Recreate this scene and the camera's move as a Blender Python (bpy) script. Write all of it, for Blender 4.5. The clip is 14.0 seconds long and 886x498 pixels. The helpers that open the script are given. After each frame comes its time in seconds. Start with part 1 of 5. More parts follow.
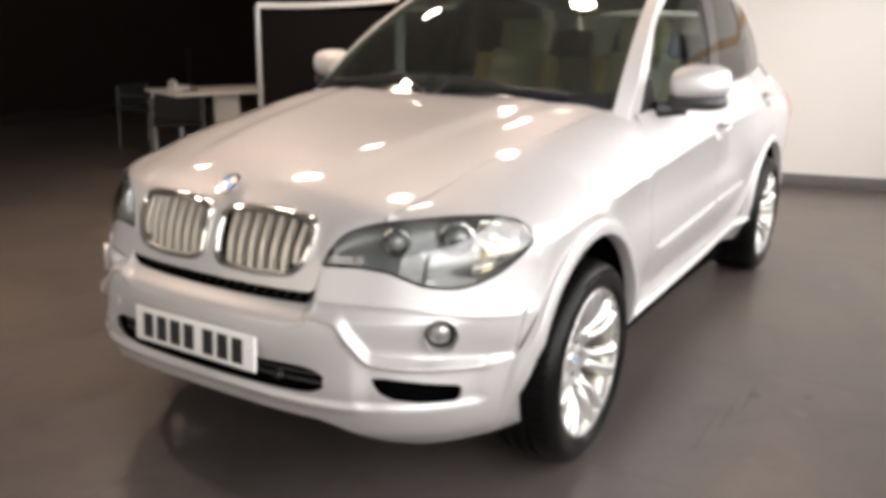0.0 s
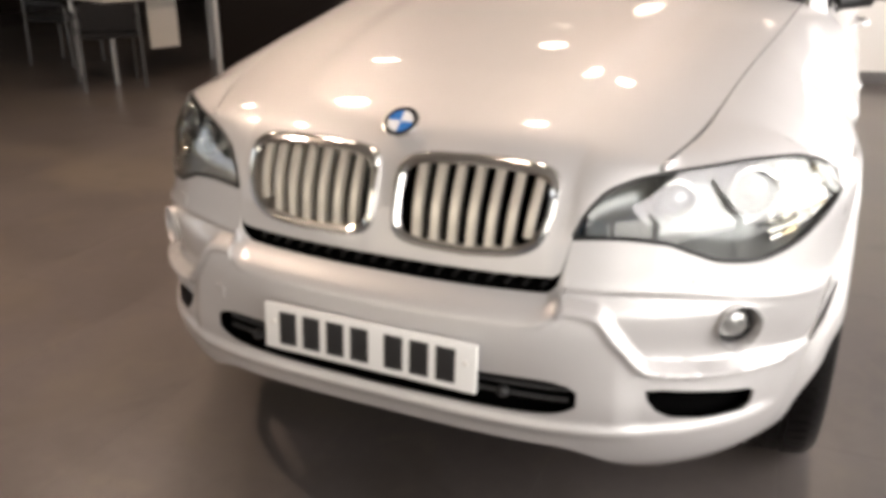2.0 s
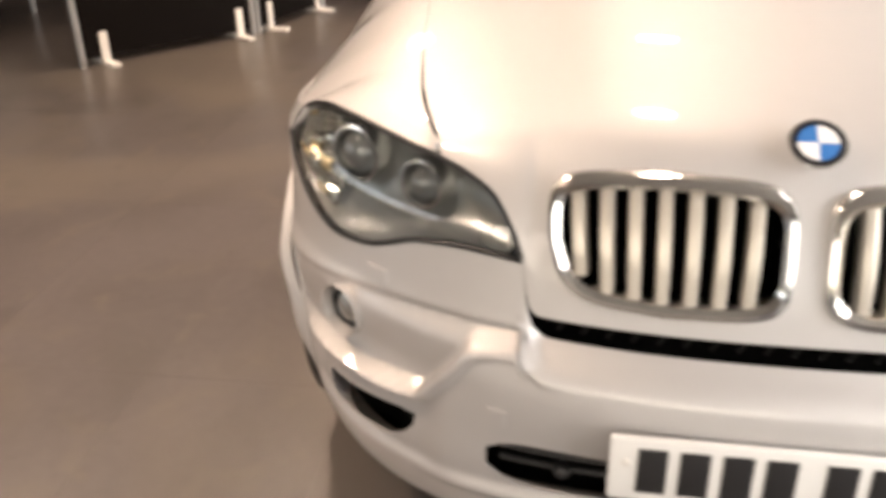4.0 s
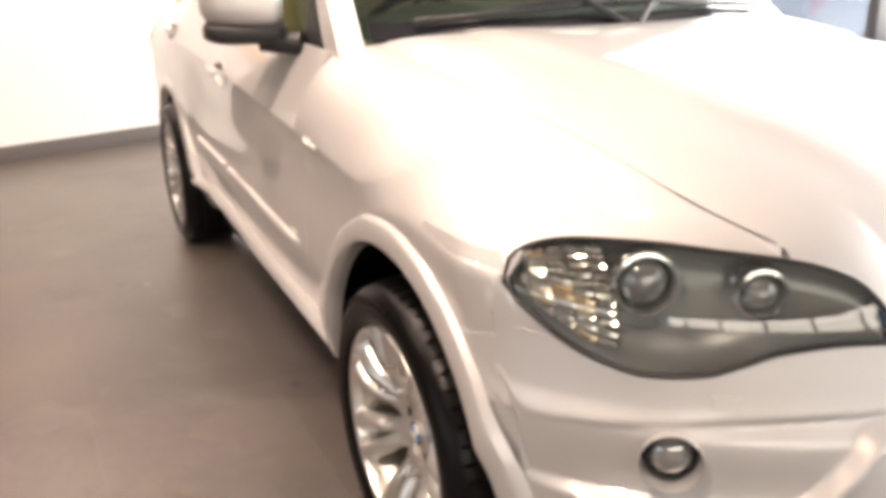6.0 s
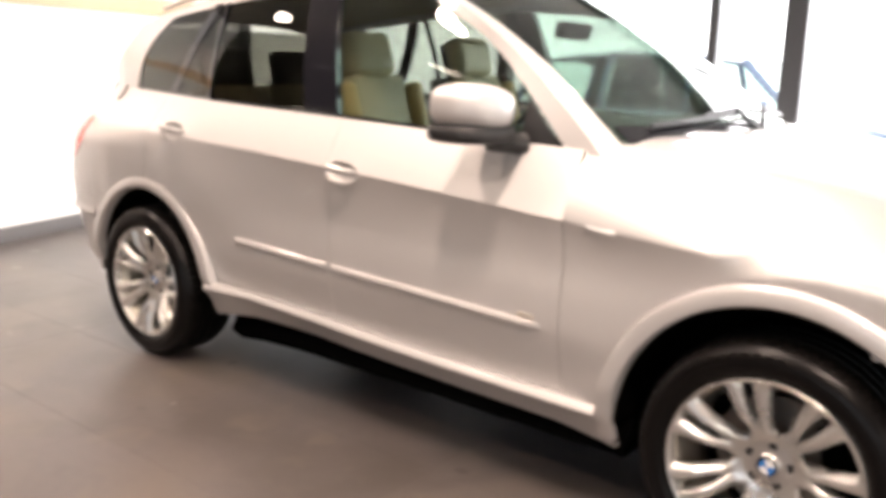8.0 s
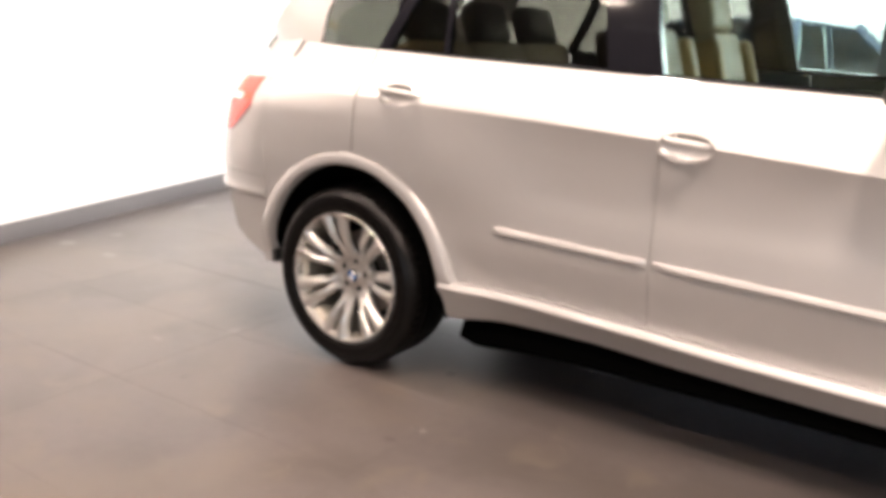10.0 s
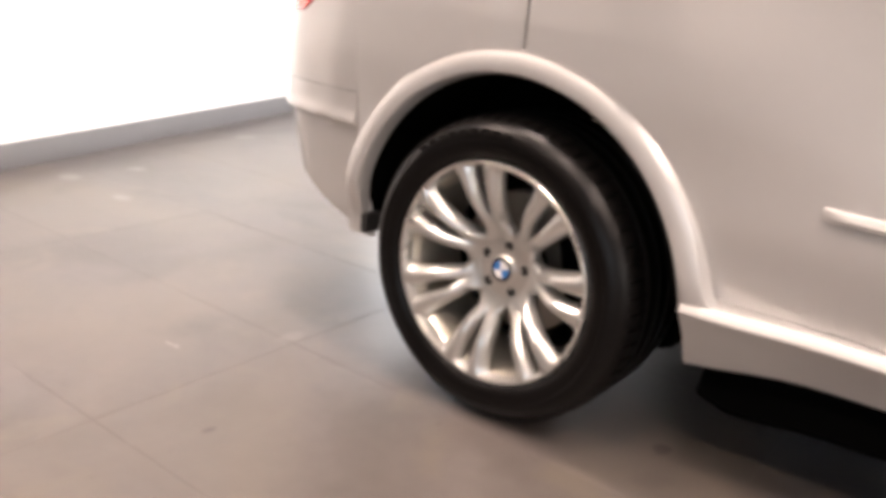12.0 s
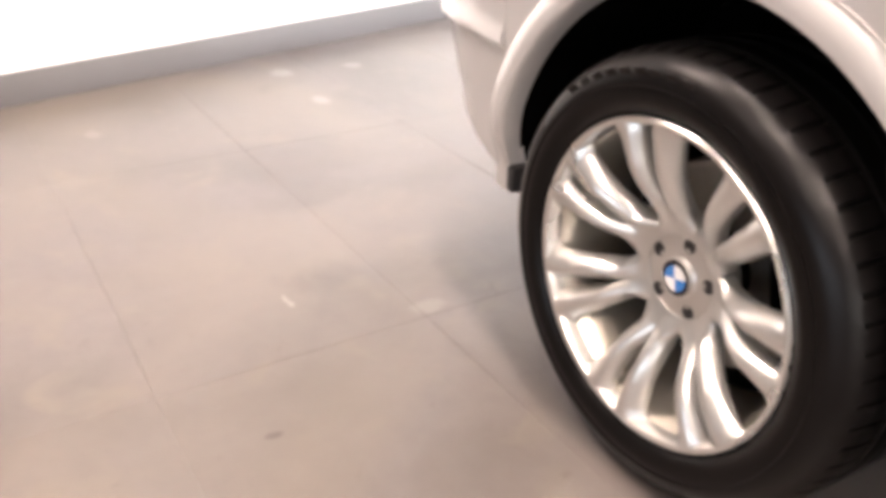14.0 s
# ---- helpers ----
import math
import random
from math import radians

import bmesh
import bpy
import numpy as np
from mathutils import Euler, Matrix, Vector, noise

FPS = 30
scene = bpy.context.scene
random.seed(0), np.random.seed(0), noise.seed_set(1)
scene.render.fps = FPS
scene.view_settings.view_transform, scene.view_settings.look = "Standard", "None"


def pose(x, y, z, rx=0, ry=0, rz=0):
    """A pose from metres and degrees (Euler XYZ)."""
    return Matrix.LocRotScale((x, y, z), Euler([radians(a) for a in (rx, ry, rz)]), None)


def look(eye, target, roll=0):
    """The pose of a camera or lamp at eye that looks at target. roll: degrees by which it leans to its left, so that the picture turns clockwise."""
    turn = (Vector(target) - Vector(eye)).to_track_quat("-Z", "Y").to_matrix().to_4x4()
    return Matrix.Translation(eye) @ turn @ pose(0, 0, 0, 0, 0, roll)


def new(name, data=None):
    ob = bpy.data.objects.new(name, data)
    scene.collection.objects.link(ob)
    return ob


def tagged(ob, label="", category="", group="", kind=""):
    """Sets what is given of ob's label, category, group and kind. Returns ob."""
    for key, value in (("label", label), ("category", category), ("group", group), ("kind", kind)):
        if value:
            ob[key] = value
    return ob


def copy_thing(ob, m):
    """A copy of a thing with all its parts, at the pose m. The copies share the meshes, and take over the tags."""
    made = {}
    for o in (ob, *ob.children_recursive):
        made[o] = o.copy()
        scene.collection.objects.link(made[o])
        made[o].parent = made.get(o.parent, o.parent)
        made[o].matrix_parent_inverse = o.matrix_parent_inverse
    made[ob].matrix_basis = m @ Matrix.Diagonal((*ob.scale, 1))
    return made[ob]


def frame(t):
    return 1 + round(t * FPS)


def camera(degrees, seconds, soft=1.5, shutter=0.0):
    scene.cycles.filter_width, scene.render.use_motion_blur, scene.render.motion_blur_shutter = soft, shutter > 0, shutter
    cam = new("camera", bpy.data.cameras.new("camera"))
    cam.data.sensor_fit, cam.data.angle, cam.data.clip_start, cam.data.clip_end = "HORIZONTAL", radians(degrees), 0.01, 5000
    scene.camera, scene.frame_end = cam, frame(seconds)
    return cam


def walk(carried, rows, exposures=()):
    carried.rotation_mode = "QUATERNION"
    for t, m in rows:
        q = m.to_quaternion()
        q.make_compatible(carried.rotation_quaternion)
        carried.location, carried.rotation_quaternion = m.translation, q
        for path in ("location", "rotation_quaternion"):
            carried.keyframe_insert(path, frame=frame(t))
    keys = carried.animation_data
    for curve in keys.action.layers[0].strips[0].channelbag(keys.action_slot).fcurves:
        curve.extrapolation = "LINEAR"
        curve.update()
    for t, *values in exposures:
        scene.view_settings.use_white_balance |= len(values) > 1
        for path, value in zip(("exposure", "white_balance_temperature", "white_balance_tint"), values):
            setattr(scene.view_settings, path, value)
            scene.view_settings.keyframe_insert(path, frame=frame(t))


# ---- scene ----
cam = camera(55.86, 14.0, soft=4.8, shutter=0.4)
PATH = [
    (0, look((2.6022, 1.9101, 1.5077), (0.9534, 0.9068, 0.9837), 1.07)),
    (0.5, look((2.5069, 1.7407, 1.4901), (0.8741, 0.7306, 0.9300), 1.14)),
    (1, look((2.4427, 1.4310, 1.4710), (0.7924, 0.4855, 0.8525), 1.48)),
    (1.5, look((2.3824, 1.1126, 1.4390), (0.7090, 0.2540, 0.7588), 1.24)),
    (2, look((2.3468, 0.8022, 1.4203), (0.6447, 0.0530, 0.6842), 0.38)),
    (2.5, look((2.3022, 0.5099, 1.4099), (0.5706, -0.1120, 0.6258), -0.38)),
    (3, look((2.1727, 0.1514, 1.4320), (0.4296, -0.2812, 0.5521), -0.37)),
    (3.5, look((2.0379, -0.0724, 1.4146), (0.2901, -0.4350, 0.5127), -1.04)),
    (4, look((1.9394, -0.3394, 1.4157), (0.1777, -0.6343, 0.5162), -0.95)),
    (4.2, look((1.8952, -0.4818, 1.4168), (0.1273, -0.7211, 0.5127), -0.99)),
    (6.3, look((1.4541, -1.7994, 1.3890), (-0.1390, -0.7487, 0.7910), -0.23)),
    (6.5, look((1.3795, -1.9924, 1.3884), (-0.1194, -0.7950, 0.8233), 0.59)),
    (7, look((1.1927, -2.3878, 1.4141), (-0.1559, -1.0083, 0.8865), 0.17)),
    (7.5, look((0.9448, -2.7397, 1.4256), (-0.3352, -1.2787, 0.9492), 0.30)),
    (8, look((0.6238, -3.0730, 1.4077), (-0.6053, -1.5541, 0.9806), 1.29)),
    (8.5, look((0.2666, -3.3543, 1.3401), (-0.9135, -1.7929, 0.9285), 2.59)),
    (9, look((-0.0774, -3.5108, 1.3559), (-1.2244, -1.9420, 0.8833), 1.52)),
    (9.2, look((-0.2023, -3.5058, 1.3658), (-1.3490, -1.9442, 0.8695), 1.08)),
    (11.3, look((-1.6030, -2.7492, 1.0430), (-2.7072, -1.1514, 0.5658), 4.07)),
    (11.5, look((-1.7049, -2.6623, 1.0121), (-2.8216, -1.0786, 0.5175), 4.06)),
    (12, look((-1.8929, -2.4366, 1.0135), (-3.0715, -0.9467, 0.3883), 4.40)),
    (12.5, look((-2.0012, -2.1982, 0.9846), (-3.2878, -0.8616, 0.2378), 4.21)),
    (13, look((-2.0804, -2.0099, 0.9887), (-3.4615, -0.8608, 0.1101), 3.17)),
    (13.5, look((-2.1182, -1.8730, 1.0038), (-3.5786, -0.8772, 0.0681), 2.44)),
    (14, look((-2.1300, -1.7948, 1.0043), (-3.6586, -0.8926, 0.0826), 1.14)),
]
EXPOSURES = [(t, stops, kelvin, 17) for t, stops, kelvin in ((0, -.08, 6750), (1.0, .13, 6850), (2.2, .17, 6950), (4.2, .70, 7100), (6.3, .85, 6750), (9.2, 1.04, 6500), (11.3, 1.20, 6400), (12.6, 1.44, 6350), (14, 1.76, 6250))]
walk(cam, PATH, EXPOSURES)

# ---- daylight and lamps ----
world = bpy.data.worlds.new("sky")
scene.world = world
world.use_nodes = True
sky = world.node_tree.nodes.new("ShaderNodeTexSky")
sky.sky_type, sky.sun_disc = "NISHITA", False
sky.sun_elevation, sky.sun_rotation = radians(55), radians(172)
world.node_tree.links.new(sky.outputs[0], world.node_tree.nodes["Background"].inputs[0])
world.node_tree.nodes["Background"].inputs[1].default_value = 0.07
sun = new("sun", bpy.data.lights.new("sun", "SUN"))
sun.data.energy, sun.data.angle, sun.data.color = 5.0, radians(4), (1, .95, .88)
sun.matrix_world = look((2, -9, 22), (0, 6, 0))


def lamp(name, place, target, power, size, colour, size_y=0.0, spread=180):
    l = new(name, bpy.data.lights.new(name, "AREA"))
    l.data.energy, l.data.color, l.data.size = power, colour, size
    l.data.shape = "RECTANGLE" if size_y else "DISK"
    l.data.size_y = size_y or size
    l.data.spread = radians(spread)
    l.matrix_world = look(place, target)
    return l


# the sky's light in the openings of the glass fronts
lamp("window_light", (-1.0, 2.75, 1.85), (-1.0, 0, 1.15), 272, 9.0, (.96, .96, .96), 1.9)
lamp("window_light_ahead", (6.9, -2.0, 1.9), (0, -2.0, 1.1), 105, 7.0, (1.0, .89, .74), 1.7)
# added fill for the right flank, from an assumed opening out of view
lamp("flank_fill_light", (3.0, -10.6, 2.15), (0, 0, .9), 46, 8.0, (.90, .95, 1.0), 1.3)
CEILING = 3.1
SPOTS = [(-.8, -1.7, .30, 36), (-1.0, -3.3, .24, 37), (-3.3, -3.4, .24, 9), (-4.6, -2.0, .24, 36), (-4.3, 1.0, .24, 36), (-3.5, -4.7, .22, 5),
         (-5.85, -4.4, .22, 3), (-2.4, -2.05, .24, 19), (-3.4, -1.0, .22, 34), (-.45, -.15, .24, 10), (-2.0, .0, .24, 22), (1.0, -2.2, .22, 52)]
for x, y, d, p in SPOTS:
    lamp("downlight_lamp", (x, y, CEILING - .03), (x, y, 0), p * .66, d, (1.0, .82, .66), 0, 130)

# ---- materials ----
def material(name, colour, rough=.5, metal=0.0, coat=0.0, vary=.12, scale=6.0, grain=0.0, grain_scale=300.0, spec=.5, emit=0.0, object_vary=0.0, sheen=0.0, scuff=None, marks=()):
    """A surface with variation at two scales, by place, and fine relief."""
    m = bpy.data.materials.new(name)
    m.use_nodes = True
    n, l = m.node_tree.nodes, m.node_tree.links
    p = n["Principled BSDF"]
    p.inputs["Roughness"].default_value, p.inputs["Metallic"].default_value = rough, metal
    p.inputs["Coat Weight"].default_value, p.inputs["Coat Roughness"].default_value = coat, .04
    p.inputs["Specular IOR Level"].default_value = spec
    p.inputs["Sheen Weight"].default_value = sheen
    geo = n.new("ShaderNodeNewGeometry")
    big, small = n.new("ShaderNodeTexNoise"), n.new("ShaderNodeTexNoise")
    big.inputs["Scale"].default_value, big.inputs["Detail"].default_value = scale, 4
    small.inputs["Scale"].default_value, small.inputs["Detail"].default_value = scale * 14, 2
    mix = n.new("ShaderNodeMath")
    mix.operation = "MULTIPLY_ADD"
    mix.inputs[1].default_value = .45
    ramp = n.new("ShaderNodeMix")
    ramp.data_type = "RGBA"
    ramp.inputs["A"].default_value = (*[c * (1 - vary) for c in colour], 1)
    ramp.inputs["B"].default_value = (*[min(1, c * (1 + vary)) for c in colour], 1)
    for t in (big, small):
        l.new(geo.outputs["Position"], t.inputs["Vector"])
    l.new(small.outputs[0], mix.inputs[0])
    half = n.new("ShaderNodeMath")
    half.operation = "MULTIPLY"
    half.inputs[1].default_value = .55
    l.new(big.outputs[0], half.inputs[0])
    l.new(half.outputs[0], mix.inputs[2])
    last = mix.outputs[0]
    if object_vary:
        info, add = n.new("ShaderNodeObjectInfo"), n.new("ShaderNodeMath")
        add.operation, add.inputs[1].default_value = "MULTIPLY_ADD", object_vary
        l.new(info.outputs["Random"], add.inputs[0])
        l.new(last, add.inputs[2])
        last = add.outputs[0]
    l.new(last, ramp.inputs["Factor"])
    colour_out = ramp.outputs["Result"]
    for tone, sc, cut_, soft_ in scuff or ():
        spot, edge, lay = n.new("ShaderNodeTexNoise"), n.new("ShaderNodeMapRange"), n.new("ShaderNodeMix")
        spot.inputs["Scale"].default_value, spot.inputs["Detail"].default_value, spot.inputs["Distortion"].default_value = sc, 5, .6
        edge.inputs["From Min"].default_value, edge.inputs["From Max"].default_value = cut_, cut_ + soft_
        lay.data_type = "RGBA"
        lay.inputs["B"].default_value = (*tone, 1)
        l.new(geo.outputs["Position"], spot.inputs["Vector"])
        l.new(spot.outputs[0], edge.inputs["Value"])
        l.new(edge.outputs[0], lay.inputs["Factor"])
        l.new(colour_out, lay.inputs["A"])
        colour_out = lay.outputs["Result"]
    for x, y, rx, ry, tone, amount in marks:
        place, warp, add, size, edge, lay = [n.new("ShaderNode" + k) for k in ("Mapping", "TexNoise", "VectorMath", "VectorMath", "MapRange", "Mix")]
        place.inputs["Location"].default_value = (-x / rx, -y / ry, 0)
        place.inputs["Scale"].default_value = (1 / rx, 1 / ry, 0)
        warp.inputs["Scale"].default_value, warp.inputs["Detail"].default_value = 26, 4
        add.operation, size.operation = "MULTIPLY_ADD", "LENGTH"
        add.inputs[1].default_value = (1.7, 1.7, 0)
        edge.inputs["From Min"].default_value, edge.inputs["From Max"].default_value = 1.9, 1.0
        edge.inputs["To Max"].default_value = amount
        lay.data_type = "RGBA"
        lay.inputs["B"].default_value = (*tone, 1)
        l.new(geo.outputs["Position"], place.inputs["Vector"])
        l.new(geo.outputs["Position"], warp.inputs["Vector"])
        l.new(warp.outputs["Color"], add.inputs[0])
        l.new(place.outputs[0], add.inputs[2])
        l.new(add.outputs[0], size.inputs[0])
        l.new(size.outputs["Value"], edge.inputs["Value"])
        l.new(edge.outputs[0], lay.inputs["Factor"])
        l.new(colour_out, lay.inputs["A"])
        colour_out = lay.outputs["Result"]
    l.new(colour_out, p.inputs["Base Color"])
    rr = n.new("ShaderNodeMapRange")
    rr.inputs["To Min"].default_value, rr.inputs["To Max"].default_value = rough * .85, min(1, rough * 1.15)
    l.new(big.outputs[0], rr.inputs["Value"])
    l.new(rr.outputs[0], p.inputs["Roughness"])
    if grain:
        fine, bump = n.new("ShaderNodeTexNoise"), n.new("ShaderNodeBump")
        fine.inputs["Scale"].default_value, fine.inputs["Detail"].default_value = grain_scale, 3
        bump.inputs["Strength"].default_value, bump.inputs["Distance"].default_value = grain, .002
        l.new(geo.outputs["Position"], fine.inputs["Vector"])
        l.new(fine.outputs[0], bump.inputs["Height"])
        l.new(bump.outputs[0], p.inputs["Normal"])
    if emit:
        p.inputs["Emission Color"].default_value, p.inputs["Emission Strength"].default_value = (*colour, 1), emit
    return m


def glass(name, tint, gloss=.02, face=.05):
    """A thin clear pane: tinted, with a mirror image that grows at a slant."""
    m = bpy.data.materials.new(name)
    m.use_nodes = True
    n, l = m.node_tree.nodes, m.node_tree.links
    n.remove(n["Principled BSDF"])
    clear, shine, mix = n.new("ShaderNodeBsdfTransparent"), n.new("ShaderNodeBsdfGlossy"), n.new("ShaderNodeMixShader")
    slant, power, gain = n.new("ShaderNodeLayerWeight"), n.new("ShaderNodeMath"), n.new("ShaderNodeMath")
    slant.inputs["Blend"].default_value = .5
    power.operation, power.inputs[1].default_value = "POWER", 5
    gain.operation, gain.inputs[1].default_value, gain.inputs[2].default_value = "MULTIPLY_ADD", .9, face
    clear.inputs[0].default_value = (*tint, 1)
    shine.inputs["Roughness"].default_value = gloss
    l.new(slant.outputs["Facing"], power.inputs[0])
    l.new(power.outputs[0], gain.inputs[0])
    l.new(gain.outputs[0], mix.inputs[0])
    l.new(clear.outputs[0], mix.inputs[1])
    l.new(shine.outputs[0], mix.inputs[2])
    l.new(mix.outputs[0], n["Material Output"].inputs[0])
    return m


PAINT = material("silver_paint", (.58, .570, .565), .52, .58, 1.0, .03, 2.0, .04, 1400)
SILVER_BAR = material("satin_silver_bar", (.64, .60, .53), .36, .6, .2, .04, 20)
CHROME = material("chrome", (.74, .73, .71), .12, 1.0, 0, .03, 30)
ALLOY = material("painted_alloy", (.60, .59, .57), .28, .8, .6, .02, 5)
BLACK = material("black_plastic", (.018, .018, .019), .45, 0, 0, .25, 25, .15, 900)
GLOSS_BLACK = material("gloss_black_trim", (.012, .012, .016), .12, 0, .6, .2, 20)
# darker than plain black plastic: the shade of recesses is in this colour
DARK = material("shaded_liner_black", (.0015, .0015, .0015), .9, 0, 0, .3, 15, .3, 250, .02)
RUBBER = material("tyre_rubber", (.0035, .003, .003), .30, 0, 0, .4, 14, .12, 420, .17)
BARREL = material("alloy_rim_barrel", (.52, .49, .43), .34, .8, .2, .06, 12)
STEEL = material("worn_steel", (.30, .28, .26), .4, .9, 0, .3, 30, .1, 500)
# tan leather of the bolsters, with sunlight put into its golden tone
SUNLIT_TAN_LEATHER = material("sunlit_tan_leather", (.52, .34, .14), .5, 0, 0, .12, 12, .25, 600)
LEATHER = material("cream_leather", (.50, .40, .26), .45, 0, 0, .10, 12, .25, 600)
DARK_LEATHER = material("dark_brown_leather", (.06, .045, .035), .5, 0, 0, .2, 14, .2, 500)
DASH = material("dashboard_grey", (.11, .115, .10), .6, 0, 0, .15, 14, .2, 700)
BEIGE_TRIM = material("beige_trim", (.40, .34, .25), .6, 0, 0, .12, 14, .2, 500)
WHITE_PLATE = material("reflective_white_plate", (.80, .80, .78), .35, 0, .3, .03, 30)
PLATE_BLACK = material("plate_black", (.015, .015, .016), .4, 0, 0, .1, 40)
BLUE_ENAMEL = material("blue_enamel", (.03, .17, .48), .2, 0, 1.0, .06, 60)
WHITE_ENAMEL = material("white_enamel", (.80, .80, .80), .2, 0, 1.0, .03, 60)
RED_LENS = material("red_lens", (.74, .07, .04), .15, 0, 1.0, .15, 40)
CLEAR_LENS = glass("clear_lamp_lens", (.93, .94, .94), .02, .08)
PROJECTOR = material("projector_lens", (.30, .31, .31), .10, .5, 1.0, .1, 30)
FOG = material("fog_lamp_glass", (.34, .34, .33), .12, .6, 1.0, .15, 40)
HOUSING = material("lamp_housing_grey", (.27, .275, .27), .30, .6, 0, .25, 30)
AMBER = material("amber_reflector", (.70, .56, .36), .2, .7, .3, .25, 40)
CRYSTAL = material("crystal_reflector", (.64, .62, .57), .16, .8, .6, .12, 60)
WINDOW = glass("car_window_tint", (.78, .84, .82))
SCREEN_GLASS = glass("green_windscreen_glass", (.54, .60, .56), .02, .11)
PRIVACY = glass("dark_privacy_glass", (.45, .45, .42))
SHOPGLASS = glass("shop_glass", (.95, .97, .96))
PALE_MARK, DARK_MARK = (.34, .33, .31), (.022, .018, .016)
FLOOR_MARKS = [(-5.53, -.58, .042, .028, PALE_MARK, 0.33), (-5.52, -.25, .028, .028, PALE_MARK, 0.27), (-5.1, -.58, .034, .022, PALE_MARK, 0.24), (-5.09, -1.44, .028, .018, PALE_MARK, 0.15), (-5.9, .72, .03, .05, PALE_MARK, 0.30), (-3.55, -.96, .018, .03, PALE_MARK, 0.12),
               (-3.3, -1.44, .006, .011, DARK_MARK, .6), (-2.52, -.74, .014, .016, DARK_MARK, .7), (-1.02, -.88, .018, .013, DARK_MARK, .6), (-2.35, -1.33, .016, .012, DARK_MARK, .4), (-.86, 1.36, .03, .016, DARK_MARK, .6), (-.76, 1.342, .11, .006, DARK_MARK, .4), (-.55, 1.303, .12, .006, DARK_MARK, .35), (-.34, 1.264, .11, .006, DARK_MARK, .3), (-.98, 1.56, .026, .014, DARK_MARK, .4)]
TILE = material("grey_floor_tile", (.080, .069, .065), .33, 0, 0, .34, 1.6, .12, 160, .5, 0, .12, scuff=(((.060, .051, .045), 2.1, .50, .28), ((.100, .085, .072), 5.5, .56, .16), ((.058, .050, .044), 19.0, .64, .18), ((.107, .090, .075), .9, .46, .22), ((.056, .048, .043), 2.6, .60, .2), ((.22, .21, .195), 7.0, .735, .05)), marks=FLOOR_MARKS)
GROUT = material("dark_grout", (.078, .067, .062), .45, 0, 0, .2, 20, .3, 300)
WALL = material("white_wall_paint", (.76, .735, .70), .6, 0, 0, .025, 1.3, .08, 220)
SKIRTING = material("grey_skirting", (.115, .108, .105), .45, 0, 0, .12, 6)
WOOD = material("light_oak", (.55, .37, .20), .45, 0, 0, .2, 7, .15, 200)
# ceiling colour darkened to weaken its bounce light and its reflection in glass
CEIL = material("dimmed_ceiling", (.26, .245, .225), .75, 0, 0, .04, 1.5, .1, 150)
DARKWALL = material("dark_brown_wall", (.012, .0075, .0055), .8, 0, 0, .3, 1.2, .1, 120, .1)
SCREEN = material("black_screen_panel", (.006, .0045, .004), .75, 0, 0, .25, 3, .15, 600, .08)
ALUMINIUM = material("brushed_aluminium", (.50, .49, .48), .35, .9, 0, .08, 30)
GREY_FRAME = material("grey_window_frame", (.10, .097, .10), .4, .3, 0, .08, 8)
DESKTOP = material("white_laminate", (.72, .68, .62), .4, 0, 0, .04, 8)
DARK_STEEL = material("dark_steel_tube", (.13, .13, .13), .35, .8, 0, .1, 20)
FABRIC = material("black_fabric", (.007, .007, .008), .9, 0, 0, .25, 30, .4, 600)
WHITE_PLASTIC = material("white_plastic", (.72, .70, .66), .35, 0, 0, .05, 20)
PALE_CAR = material("pale_blue_car_paint", (.28, .36, .50), .25, .5, 1.0, .05, 2)
ASPHALT = material("forecourt_asphalt", (.10, .10, .10), .85, 0, 0, .2, 3, .3, 120)
BACKDROP = material("bright_daylight", (1.0, .99, .97), 1.0, 0, 0, .02, .2, emit=2.2)

# ---- builders ----
def finish(me, angle=38):
    me.shade_smooth()
    me.set_sharp_from_angle(angle=radians(angle))


def part(name, bm, mat, parent=None, label="", angle=38):
    """Links a bmesh as one mesh object under a thing or a part."""
    me = bpy.data.meshes.new(name)
    bmesh.ops.recalc_face_normals(bm, faces=bm.faces)
    bm.to_mesh(me)
    bm.free()
    finish(me, angle)
    me.materials.append(mat)
    ob = new(name, me)
    ob.parent = parent
    return tagged(ob, label)


def thing(name, label, category, place=(0, 0, 0), turn=0, group="", kind=""):
    e = new(name)
    e.empty_display_size = .1
    e.matrix_world = pose(*place, 0, 0, turn)
    return tagged(e, label, category, group, kind)


def box(bm, x0, x1, y0, y1, z0, z1, bevel=0.0, seg=2):
    b = bmesh.new()
    bmesh.ops.create_cube(b, size=1)
    for v in b.verts:
        v.co = Vector(((x0 + x1) / 2 + v.co.x * (x1 - x0), (y0 + y1) / 2 + v.co.y * (y1 - y0), (z0 + z1) / 2 + v.co.z * (z1 - z0)))
    if bevel:
        bmesh.ops.bevel(b, geom=b.edges[:], offset=bevel, segments=seg, affect="EDGES", profile=.6)
    merge(bm, b)
    return bm


def merge(bm, other, m=None):
    me = bpy.data.meshes.new("tmp")
    if m is not None:
        other.transform(m)
    other.to_mesh(me)
    other.free()
    bm.from_mesh(me)
    bpy.data.meshes.remove(me)
    return bm


